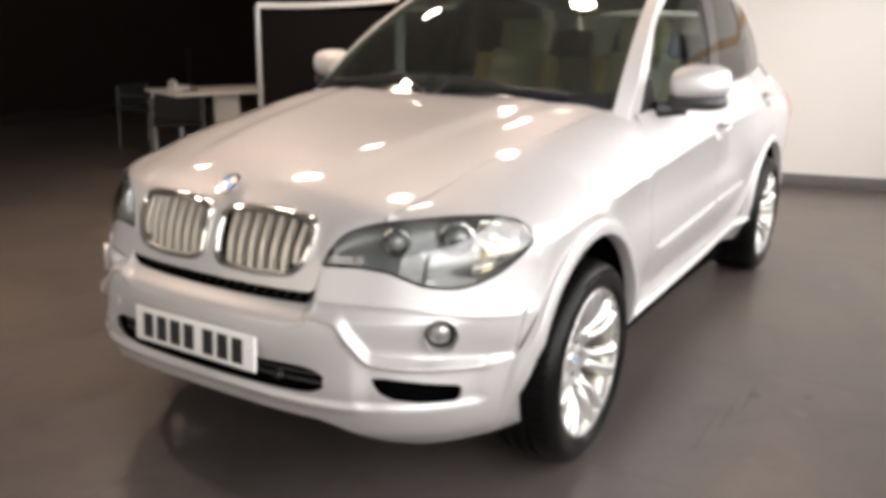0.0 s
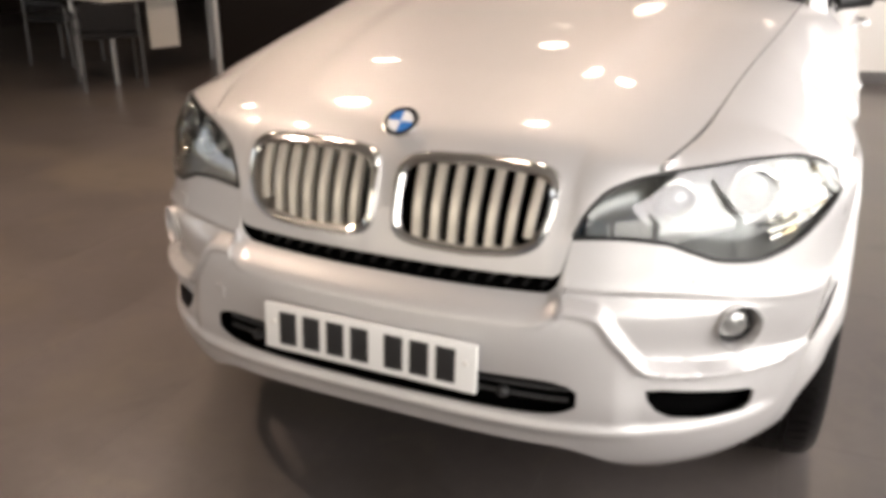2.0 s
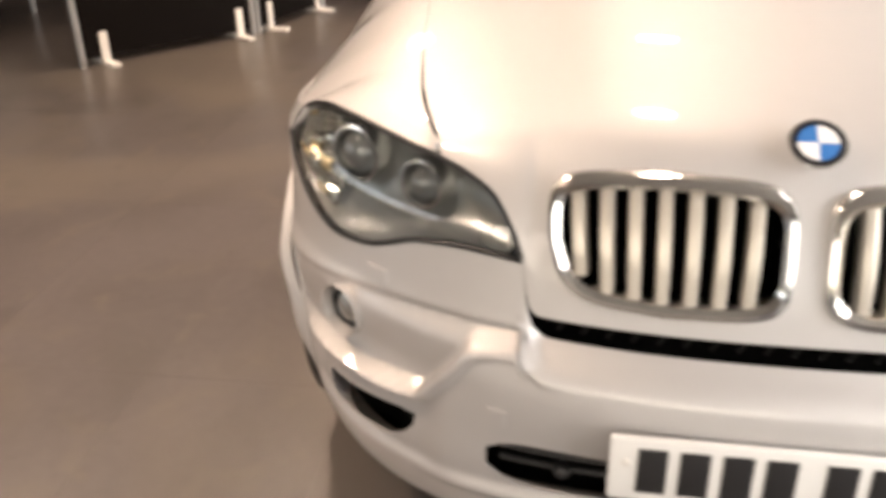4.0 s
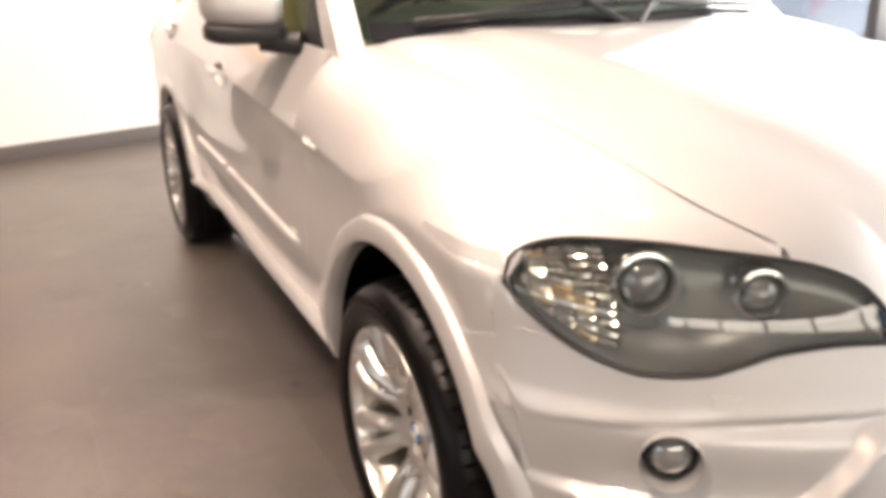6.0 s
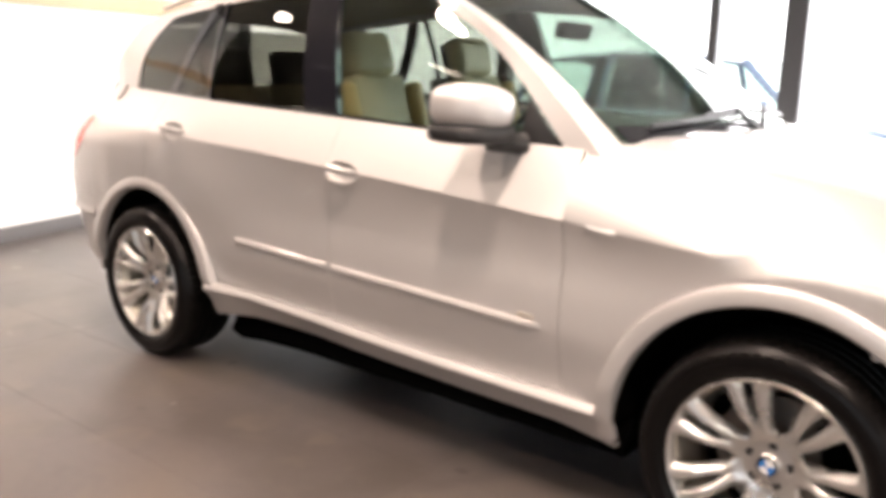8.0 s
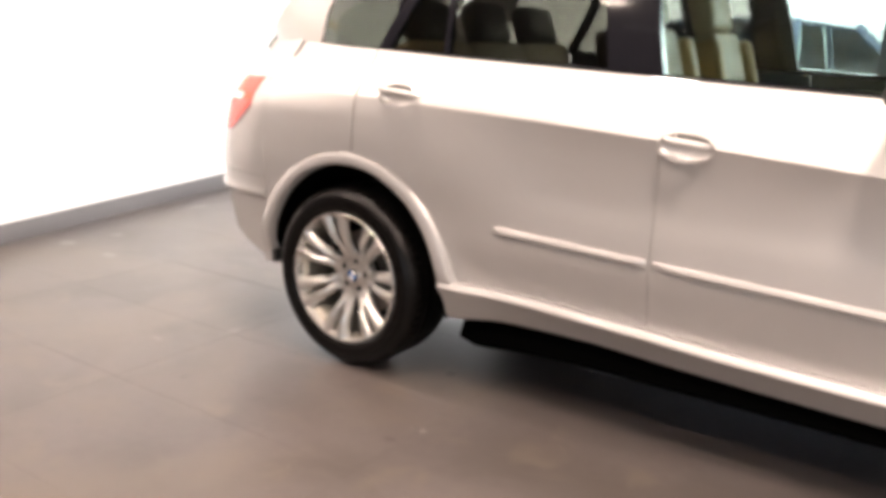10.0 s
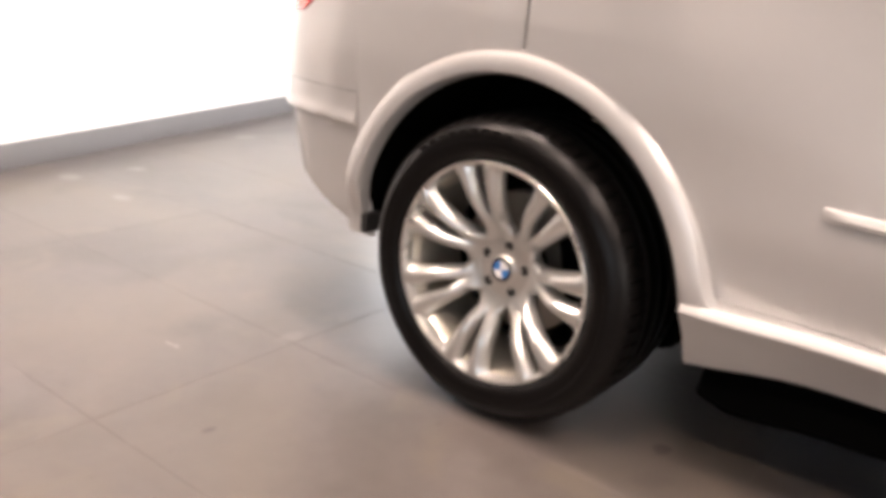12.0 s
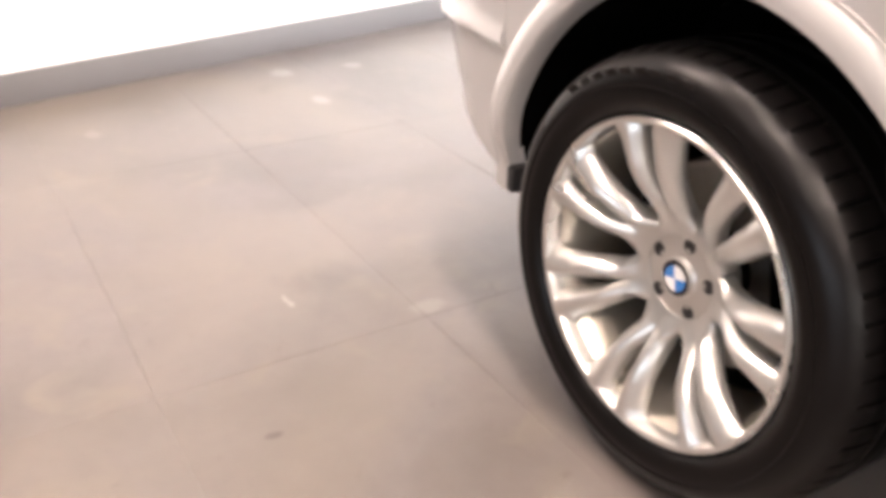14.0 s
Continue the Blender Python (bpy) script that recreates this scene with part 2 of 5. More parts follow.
def tube(bm, pts, r, seg=10, closed=False, radii=None):
    """A round bar along points."""
    pts = [Vector(p) for p in pts]
    n, rings, ref = len(pts), [], None
    for i, p in enumerate(pts):
        a, b = pts[(i - 1) % n if closed else max(0, i - 1)], pts[(i + 1) % n if closed else min(n - 1, i + 1)]
        d = (b - a).normalized()
        if ref is None:
            ref = d.orthogonal().normalized()
        ref = (ref - d * ref.dot(d)).normalized()
        s = d.cross(ref)
        rr = radii[i] if radii else r
        rings.append([bm.verts.new(p + (ref * math.cos(2 * math.pi * k / seg) + s * math.sin(2 * math.pi * k / seg)) * rr) for k in range(seg)])
    for i in range(n if closed else n - 1):
        u, w = rings[i], rings[(i + 1) % n]
        for k in range(seg):
            bm.faces.new((u[k], u[(k + 1) % seg], w[(k + 1) % seg], w[k]))
    if not closed:
        bm.faces.new(rings[0][::-1])
        bm.faces.new(rings[-1])
    return bm


def lathe(bm, profile, seg=48, closed=False):
    """Turns (r, y) pairs round the y axis."""
    rings = [[bm.verts.new((r * math.cos(2 * math.pi * k / seg), y, r * math.sin(2 * math.pi * k / seg))) for k in range(seg)] for r, y in profile]
    n = len(rings)
    for i in range(n if closed else n - 1):
        for k in range(seg):
            bm.faces.new((rings[i][k], rings[i][(k + 1) % seg], rings[(i + 1) % n][(k + 1) % seg], rings[(i + 1) % n][k]))
    if not closed:
        for ring in (rings[0], rings[-1]):
            if (ring[0].co - ring[seg // 2].co).length > 1e-5:
                bm.faces.new(ring)
    return bm


def shell(rows, thick=.012, out=(-1.4, 0, .75), flip=False):
    """A sheet through rows of points, given thickness inwards and closed round its rim."""
    P = np.array(rows, float)
    a, b = np.gradient(P, axis=0), np.gradient(P, axis=1)
    n = np.cross(a, b)
    n /= np.linalg.norm(n, axis=2)[..., None] + 1e-9
    if ((P - np.array(out)) * n).sum() < 0:
        n = -n
    if flip:
        n = -n
    bm = bmesh.new()
    h, w = P.shape[:2]
    o = [[bm.verts.new(P[i, j]) for j in range(w)] for i in range(h)]
    q = [[bm.verts.new(P[i, j] - n[i, j] * thick) for j in range(w)] for i in range(h)]
    for i in range(h - 1):
        for j in range(w - 1):
            bm.faces.new((o[i][j], o[i + 1][j], o[i + 1][j + 1], o[i][j + 1]))
            bm.faces.new((q[i][j], q[i][j + 1], q[i + 1][j + 1], q[i + 1][j]))
    for i in range(h - 1):
        for j in (0, w - 1):
            bm.faces.new((o[i][j], q[i][j], q[i + 1][j], o[i + 1][j]))
    for j in range(w - 1):
        for i in (0, h - 1):
            bm.faces.new((o[i][j], o[i][j + 1], q[i][j + 1], q[i][j]))
    return bm


def flipped(bm, side):
    if side < 0:
        bm.transform(Matrix.Diagonal((1, -1, 1, 1)))
    return bm


def prism(pts, d, back, ahead):
    """A solid through a ring of points, drawn out along d."""
    bm = bmesh.new()
    d = Vector(d).normalized()
    a = [bm.verts.new(Vector(p) - d * back) for p in pts]
    b = [bm.verts.new(Vector(p) + d * ahead) for p in pts]
    n = len(pts)
    bm.faces.new(a)
    bm.faces.new(b[::-1])
    for i in range(n):
        bm.faces.new((a[i], b[i], b[(i + 1) % n], a[(i + 1) % n]))
    bmesh.ops.recalc_face_normals(bm, faces=bm.faces)
    return bm


def cut(ob, cutters):
    """Takes solids out of a mesh for good."""
    made = []
    for bm in cutters:
        me = bpy.data.meshes.new("cutter")
        bmesh.ops.recalc_face_normals(bm, faces=bm.faces)
        bm.to_mesh(me)
        bm.free()
        c = new("cutter", me)
        made.append(c)
        mod = ob.modifiers.new("cut", "BOOLEAN")
        mod.operation, mod.object, mod.solver = "DIFFERENCE", c, "EXACT"
    bpy.context.view_layer.update()
    deps = bpy.context.evaluated_depsgraph_get()
    me = bpy.data.meshes.new_from_object(ob.evaluated_get(deps))
    ob.modifiers.clear()
    ob.data = me
    finish(me)
    for c in made:
        old = c.data
        bpy.data.objects.remove(c)
        bpy.data.meshes.remove(old)
    return ob


def spread(a, b, n):
    return [a + (b - a) * i / (n - 1) for i in range(n)]

# ---- the car's form ----
def curve(*pts):
    """A smooth curve through (a, b) pairs; flat beyond its ends."""
    xs, ys = [p[0] for p in pts], [p[1] for p in pts]
    n = len(xs)
    d = [(ys[i + 1] - ys[i]) / (xs[i + 1] - xs[i]) for i in range(n - 1)]
    m = [d[0]] + [0 if d[i] * d[i + 1] <= 0 else 2 * d[i] * d[i + 1] / (d[i] + d[i + 1]) for i in range(n - 2)] + [d[-1]]

    def at(x):
        if x <= xs[0]:
            return ys[0]
        if x >= xs[-1]:
            return ys[-1]
        i = next(k for k in range(n - 1) if x <= xs[k + 1])
        h = xs[i + 1] - xs[i]
        t = (x - xs[i]) / h
        return ((2 * t ** 3 - 3 * t * t + 1) * ys[i] + (t ** 3 - 2 * t * t + t) * h * m[i]
                + (3 * t * t - 2 * t ** 3) * ys[i + 1] + (t ** 3 - t * t) * h * m[i + 1])
    return at


def smooth(a, b, x):
    t = min(1, max(0, (x - a) / (b - a)))
    return t * t * (3 - 2 * t)


# the car's form: x ahead of the front axle, y to its left, z up from the floor
AXLE = 2.933
nose = curve((.22, .74), (.275, .812), (.335, .868), (.425, .892), (.505, .903), (.606, .92), (.666, .91), (.716, .873), (.786, .854), (.857, .836), (.935, .806), (1.006, .766), (1.066, .70))
tail = curve((.25, -3.84), (.4, -3.90), (.6, -3.935), (.8, -3.92), (1.0, -3.87), (1.2, -3.82), (1.5, -3.72))
flank = curve((.22, .84), (.27, .868), (.33, .876), (.385, .878), (.41, .880), (.47, .892), (.54, .908), (.62, .922), (.72, .918), (.82, .908), (.9, .912), (.95, .925))

flank_ends = curve((.22, .84), (.27, .872), (.33, .892), (.385, .903), (.5, .912), (.62, .924), (.72, .918), (.82, .908), (.9, .912), (.95, .925))


crease = curve((-3.9, 1.136), (-2.86, 1.087), (-2.05, 1.051), (-1.45, 1.017), (-.67, .964), (-.3, .935), (0, .912), (.8, .854))


def handle_line(x):
    return .915 - .071 * x


def side_y(x, z):
    """Half the body's width at x along the doors."""
    c = crease(x)
    if z >= c:
        y = .932 - .50 * (z - c) - .25 * (z - c) ** 2
    elif z > .82:
        t = (z - .82) / (c - .82)
        y = .908 + .024 * t ** 2.2
    else:
        k = smooth(-.66, -.46, x) + smooth(-2.40, -2.56, x)
        y = flank(z) * (1 - k) + flank_ends(z) * k
    if x > -.6 and .55 < z < c:
        y += (.926 + .006 * smooth(.78, c, z) - y) * smooth(-.6, .1, x) * smooth(.5, .7, z)
    # the haunch over the rear wheel
    if x < -1.95 and .60 < z < c:
        y += (.932 + .009 * min(1, (c - z) / .16) - y) * smooth(-1.95, -2.50, x) * smooth(.60, .82, z)
    return y - .13 * smooth(1.0, 1.25, z) * max(0, -2.5 - x)


def plan_front(z):
    return .52 + .05 * smooth(.7, .4, z), 1.48 + .15 * smooth(.6, .42, z), 2.6 + 1.0 * smooth(.62, .44, z)


def body_y(x, z):
    """Half width, rounded in towards nose and tail."""
    w = side_y(x, z)
    a, m, n = plan_front(z)
    k = (x - (nose(z) - a)) / a
    if k > 0:
        return w * max(0, 1 - min(k, 1) ** m) ** (1 / n)
    k = (tail(z) + .9 - x) / .9
    if k > 0:
        return w * max(0, 1 - min(k, 1) ** 4.5) ** .2
    return w


def nose_point(s, z, steps=90):
    """The point at height z, s metres round from the middle of the nose."""
    a, m, n = plan_front(z)
    xf = nose(z)
    px, py, run = xf, 0.0, 0.0
    for i in range(1, steps + 1):
        t = i / steps
        x = xf - a * t ** 1.6
        y = side_y(x, z) * (1 - max(0, (x - xf + a) / a) ** m) ** (1 / n)
        d = math.hypot(x - px, y - py)
        if run + d >= s:
            k = (s - run) / d
            return px + (x - px) * k, py + (y - py) * k
        px, py, run = x, y, run + d
    x = px - (s - run)
    return x, side_y(x, z)


mid_top = curve((-.7, 1.222), (-.4, 1.205), (-.1, 1.168), (.2, 1.128), (.45, 1.083), (.65, 1.035), (.8, .985))
round_top = curve((-.6, 8), (-.2, 6), (.1, 4.6), (.4, 3.3), (.8, 2.6))


def top_z(x, y):
    """The height of bonnet and wings."""
    c = crease(x)
    w = body_y(x, c)
    return c + (mid_top(x) - c) * max(0, 1 - min(1, abs(y) / w) ** round_top(x)) ** .77

# ---- the car: panels ----
car = thing("car", "silver estate off-roader with cream leather seats, parked on tiles", "car")
ARCH = .470
GAP = .0013


def belt(x):
    return 1.17 - .0389 * (x + .735)


sill_top = curve((-2.55, .441), (-2.15, .438), (-1.8, .427), (-1.4, .410), (-1.0, .401), (-.4, .393))


def front_x(y, z):
    a, m, n = plan_front(z)
    w = side_y(.4, z)
    return nose(z) - a + a * max(0, 1 - (abs(y) / w) ** n) ** (1 / m)


def on_nose(s, z, out=0.0):
    """A point of the nose by its way round and its height, moved out by some metres."""
    x, y = nose_point(abs(s), z)
    if out:
        x2, y2 = nose_point(abs(s) + .01, z)
        tx, ty = x2 - x, y2 - y
        k = math.hypot(tx, ty) or 1
        x, y = x + ty / k * out, y - tx / k * out
    return Vector((x, math.copysign(y, s), z))


lamp_low = curve((.41, .826), (.5, .827), (.6, .817), (.66, .797), (.72, .778), (.81, .770), (.87, .780), (.932, .803), (.985, .838), (1.02, .866), (1.035, .886))
lamp_high = curve((.41, .833), (.437, .88), (.47, .916), (.55, .943), (.656, .956), (.776, .964), (.87, .962), (.942, .951), (.998, .931), (1.026, .908), (1.035, .886))
bonnet_low = curve((0, .742), (.375, .742), (.392, .752), (.408, .822), (.432, .878), (.462, .917), (.51, .936), (.55, .950))
bonnet_half = curve((-.6, .735), (-.35, .718), (0, .678), (.2, .652), (.4, .628), (.53, .608), (.68, .56))


def bonnet():
    ys = spread(0, .37, 15) + [.38, .388, .394, .40, .406, .413, .424, .44, .456, .47] + spread(.485, .548, 6)
    cols = []
    for side in (-1, 1):
        for y in (ys[:0:-1] if side < 0 else ys):
            t = y / .548
            z0 = bonnet_low(y)
            zn = .988 - .018 * t * t
            col = []
            for k in range(9):
                z = z0 + (zn - z0) * k / 8
                col.append((front_x(y, z), side * y, z))
            x0 = front_x(y, zn)
            x1 = -.40 - .165 * t * t
            gap0 = zn - top_z(x0, y)
            for k in range(1, 35):
                x = x0 + (x1 - x0) * (k / 34) ** 1.35
                f = (x0 - x) / (x0 + .5)
                yy = t * (bonnet_half(x) - GAP) if k > 3 else y + (t * (bonnet_half(x) - GAP) - y) * k / 3
                z = top_z(x, yy) + gap0 * math.exp(-(x0 - x) / .10)
                line = .30 + .17 * f
                z += .010 * (1 - smooth(line - .035, line + .05, yy)) * smooth(0, .25, f)
                col.append((x, side * yy, z))
            for _ in range(14):
                col[3:20] = [tuple((a + 2 * b + d) / 4 for a, b, d in zip(col[i - 1], col[i], col[i + 1])) for i in range(3, 20)]
            cols.append(col)
    ob = part("bonnet", shell(cols), PAINT, car, "silver bonnet with a raised centre")
    cut(ob, [prism([on_nose(side * s, z) for s, z in kidney_ring(-.006)], (1, 0, .28), .10, .06) for side in (1, -1)])
    return ob


def kidney_ring(grow=0.0, n=44):
    """The outline of one grille opening, as (way round, height)."""
    pts = []
    for i in range(n):
        a = 2 * math.pi * i / n
        c, s = math.cos(a), math.sin(a)
        x, z = math.copysign(abs(c) ** .34, c), math.copysign(abs(s) ** .38, s)
        w = .166 + grow
        px = .196 + x * w
        if x > 0:
            px -= .034 * max(0, -z) ** 1.5 * x
            px += .006 * max(0, z) * x
        pts.append((px, (.867 - .004 * max(0, x) * z) + z * (.084 + grow) + .005 * (1 - abs(x)) * (1 if z > 0 else -1)))
    return pts


def resample(col, n):
    """The same line with its points spaced evenly."""
    P = np.array(col, float)
    run = np.concatenate([[0], np.cumsum(np.linalg.norm(np.diff(P, axis=0), axis=1))])
    at = np.linspace(0, run[-1], n)
    return [tuple(float(np.interp(t, run, P[:, k])) for k in range(3)) for t in at]


def edge_lift(x):
    """How far the bonnet's rim stands over the plain sheet near the nose."""
    x0 = front_x(.548, .97)
    return (.97 - top_z(x0, .548)) * math.exp(-max(0, x0 - x) / .10)


def wing_z(x, y):
    """The height of the wing outside the bonnet's edge, with a round shoulder."""
    c, yb = crease(x), bonnet_half(x) + GAP
    w, zb = body_y(x, crease(x)), top_z(x, yb) + edge_lift(x)
    u = min(1, max(0, (y - yb) / max(.02, w - yb)))
    z = top_z(x, y) + edge_lift(x) * (1 - u) ** 2
    soft_ = c + (zb - c) * max(0, 1 - u ** 1.35) ** .85
    return z + (soft_ - z) * .7 * smooth(-.65, -.2, x)


def sliver(e, x):
    """A line over the wing from the bonnet's edge out to the point e."""
    yb = bonnet_half(x) + GAP
    zb, fix = wing_z(x, yb), e.z - wing_z(e.x, e.y)
    col = []
    for k in range(61):
        t = 1 - (1 - k / 60) ** 1.6
        y = yb + (e.y - yb) * t
        xx = x + (e.x - x) * t
        z = wing_z(xx, y) + fix * t ** 2
        flat = zb + (e.z - zb) * t + .20 * (e.y - yb) * t * (1 - t)
        col.append((xx, y, z + (flat - z) * smooth(.92, .965, e.z)))
    return resample(col, 41)


def wing(side):
    cols = []
    xs = spread(-.652, -.473, 8) + [-ARCH * math.cos(math.pi * k / 40) for k in range(1, 32)]
    xs = [x for x in xs if x < .235] + spread(.245, .402, 9) + [.413]
    for x in xs:
        c = crease(x)
        yb, w = bonnet_half(x) + GAP, body_y(x, c)
        col = []
        for k in range(15):
            y = yb + (w - yb) * (1 - (1 - k / 15) ** 1.8)
            col.append((x, y, wing_z(x, y)))
        if abs(x) < ARCH:
            lo = .364 + math.sqrt(ARCH ** 2 - x * x)
        else:
            lo = sill_top(x) + .004
        if x > .24:
            lo = max(lo, .768 + (x - .24) / .132 * .020)
        lo = max(lo, .27) if x < .41 else .886
        for k in range(26):
            t = k / 25
            z = c - (c - lo) * (t ** 1.3)
            col.append((x, body_y(x, z), z))
        even = resample(col, 41)
        k = smooth(-.2, .12, x)
        cols.append([tuple(p + (q - p) * k for p, q in zip(a, b)) for a, b in zip(col, even)])
    rim = [(s, lamp_high(s) + .004) for s in (1.0, .97, .94, .9, .85, .8, .75, .7, .66, .62, .59, .572)]
    for (s, z), x in zip(rim, spread(.445, .682, len(rim))):
        cols.append(sliver(on_nose(s, z), x))
    return part("wing", flipped(shell(cols, .01), side), PAINT, car, "silver front wing")


ridge = curve((.28, .655), (.36, .66), (.415, .688), (.475, .68), (.535, .62), (.60, .560), (.70, .548), (.95, .537))


bumper_high = curve((0, .705), (.37, .706), (.39, .72), (.402, .765), (.412, .820), (.5, .823), (.6, .813), (.66, .793), (.72, .774), (.81, .766), (.87, .776), (.932, .799), (.975, .812), (1.02, .812), (1.035, .806), (1.06, .790), (1.2, .764))


bumper_crease = curve((.38, .716), (.54, .713), (.66, .708), (.8, .695), (.9, .684), (1.0, .676), (1.1, .665))


def front_bumper():
    ss = spread(0, .36, 25) + spread(.37, .42, 12) + spread(.426, .64, 44) + spread(.65, 1.02, 36) + spread(1.035, 1.17, 9)
    half = []
    for s in ss:
        hi = bumper_high(s) - .002
        lo = .258 + .105 * smooth(.72, .40, s)
        x = nose_point(s, .5)[0]
        if x < ARCH + .004:
            for _ in range(6):
                lo = .362 + math.sqrt(max(0, ARCH ** 2 - x * x))
                x = nose_point(s, lo)[0]
            if hi - lo < .03:
                break
        col = []
        for k in range(80):
            z = lo + (hi - lo) * k / 79
            slope = (ridge(s + .005) - ridge(s - .005)) / .01
            d = (z - ridge(s)) / math.hypot(1, slope)
            out = .008 * math.exp(-(d / .012) ** 4) * smooth(.33, .40, s) * smooth(1.0, .90, s)
            zc = bumper_crease(s)
            out -= (.010 + .019 * min(1, max(0, (zc - z) / .12))) * (1 - .6 * smooth(.86, 1.06, s)) * smooth(.002, .020, d) * smooth(zc + .006, zc - .009, z) * smooth(.38, .42, s)
            out -= .020 * smooth(.648, .70, z) * smooth(.405, .375, s)
            out -= .013 * smooth(.004, .018, -d) * smooth(.41, .44, z) * smooth(.98, .9, s) * smooth(.53, .60, s)
            if z < .44:
                out += .012 * math.exp(-((z - .415) / .016) ** 2) * smooth(.62, .5, s)
            col.append(tuple(on_nose(s, z, out)))
        half.append(col)
    cols = [[(x, -y, z) for x, y, z in c] for c in half[:0:-1]] + half
    ob = part("front_bumper", shell(cols, .005), PAINT, car, "silver front bumper with a sporty lower apron")
    mouth_ = bmesh.new()
    ring = []
    for k in range(41):
        t = -1 + k / 20
        e = (1 - abs(t) ** 14) ** .5
        s, zm = .456 * t, .487 + .006 * abs(t)
        zl, zh = zm - (.045 + .004 * (1 - t * t)) * max(e, .4), zm + .042 * max(e, .4)
        p, q = on_nose(s or 1e-6, zl), on_nose(s or 1e-6, zh)
        ring.append([mouth_.verts.new((p.x + a, p.y, z)) for a, z in ((-.10, zl), (.12, zl), (.12, zh), (-.10, zh))])
    for u, w in zip(ring, ring[1:]):
        for a in range(4):
            mouth_.faces.new((u[a], u[(a + 1) % 4], w[(a + 1) % 4], w[a]))
    mouth_.faces.new(ring[0])
    mouth_.faces.new(ring[-1][::-1])
    tools = [mouth_]
    for side in (1, -1):
        mouth = [(.605, .512), (.64, .513), (.74, .50), (.86, .482), (.875, .47), (.87, .44), (.85, .43), (.74, .434), (.665, .446), (.63, .465), (.61, .49)]
        tools.append(prism([on_nose(side * s, z) for s, z in mouth], (.72, .69 * side, 0), .10, .08))
        c = on_nose(side * .80, .637)
        b = bmesh.new()
        bmesh.ops.create_cone(b, cap_ends=True, segments=32, radius1=.040, radius2=.062, depth=.10)
        b.transform(Matrix.Translation(c) @ Vector((.80, .60 * side, 0)).to_track_quat("Z", "Y").to_matrix().to_4x4())
        tools.append(b)
    cut(ob, tools)
    # a plain black sheet gives the shade inside the bumper openings
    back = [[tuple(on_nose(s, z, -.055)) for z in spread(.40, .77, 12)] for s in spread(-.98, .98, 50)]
    part("opening_shade_sheet", shell(back, .01), DARK, car, "black sheet for the shade behind the bumper openings")
    # bars in the lower intake and a row of ribs in the slot under the grilles
    for z in (.475, .50):
        part("intake_slat", tube(bmesh.new(), [on_nose(s, z, -.03) for s in spread(-.44, .44, 25)], .006, 6), BLACK, car)
    for k in range(-9, 10):
        a = on_nose(k * .04, .705, -.046)
        part("slot_rib", tube(bmesh.new(), [a, on_nose(k * .04 + .03, .74, -.046)], .004, 5), RUBBER, car)
    for s in (.30, -.33):
        bm = bmesh.new()
        bmesh.ops.create_uvsphere(bm, u_segments=12, v_segments=8, radius=.014)
        bm.transform(Matrix.Translation(on_nose(s, .485, -.012)))
        part("parking_sensor", bm, BLACK, car)
    for side in (1, -1):
        c = on_nose(side * .80, .637)
        bm = lathe(bmesh.new(), [(.0405, -.048), (.0455, -.025), (.0503, -.003), (.0520, -.004), (.0475, -.026), (.0425, -.048)], 32, True)
        bm.transform(Matrix.Translation(c) @ Vector((.80, .60 * side, 0)).to_track_quat("Y", "Z").to_matrix().to_4x4())
        part("fog_lamp_well", bm, PAINT, car, "silver well round the fog lamp")
        c = on_nose(side * .80, .637, -.024)
        aim = Vector((.86, .51 * side, 0)).to_track_quat("Y", "Z").to_matrix().to_4x4()
        bm = lathe(bmesh.new(), [(.0, .008), (.018, .006), (.031, -.001), (.038, -.012), (.0, -.03)], 28)
        bm.transform(Matrix.Translation(c) @ aim)
        fog = part("fog_lamp", bm, FOG, car, "round clear fog lamp")
        bm = lathe(bmesh.new(), [(.036, -.03), (.036, -.004), (.0385, .001), (.041, -.002), (.041, -.03)], 28, True)
        bm.transform(Matrix.Translation(c) @ aim)
        part("bezel", bm, BLACK, fog, "black ring")
    for side in (1, -1):
        rows = [[tuple(on_nose(side * s, .735 + ((min(lamp_low(s), .925) if s < 1.034 else .925) - .735) * t, -.0012)) for t in spread(0, 1, 12)] for s in spread(.90, 1.034, 18) + spread(1.035, 1.27, 12)]
        part("inner_wing", shell(rows, .004), PAINT, car, "silver edge under the wing")
    # washer flap, tow eye cover
    for s, z, w, h in ((-.69, .735, .045, .022), (.69, .735, .045, .022), (-.44, .575, .028, .028)):
        rows = [[tuple(on_nose(s + w * (a - .5), z + h * (b - .5), .0035)) for b in spread(0, 1, 4)] for a in spread(0, 1, 5)]
        part("bumper_flap", shell(rows, .004), PAINT, car)
    return ob


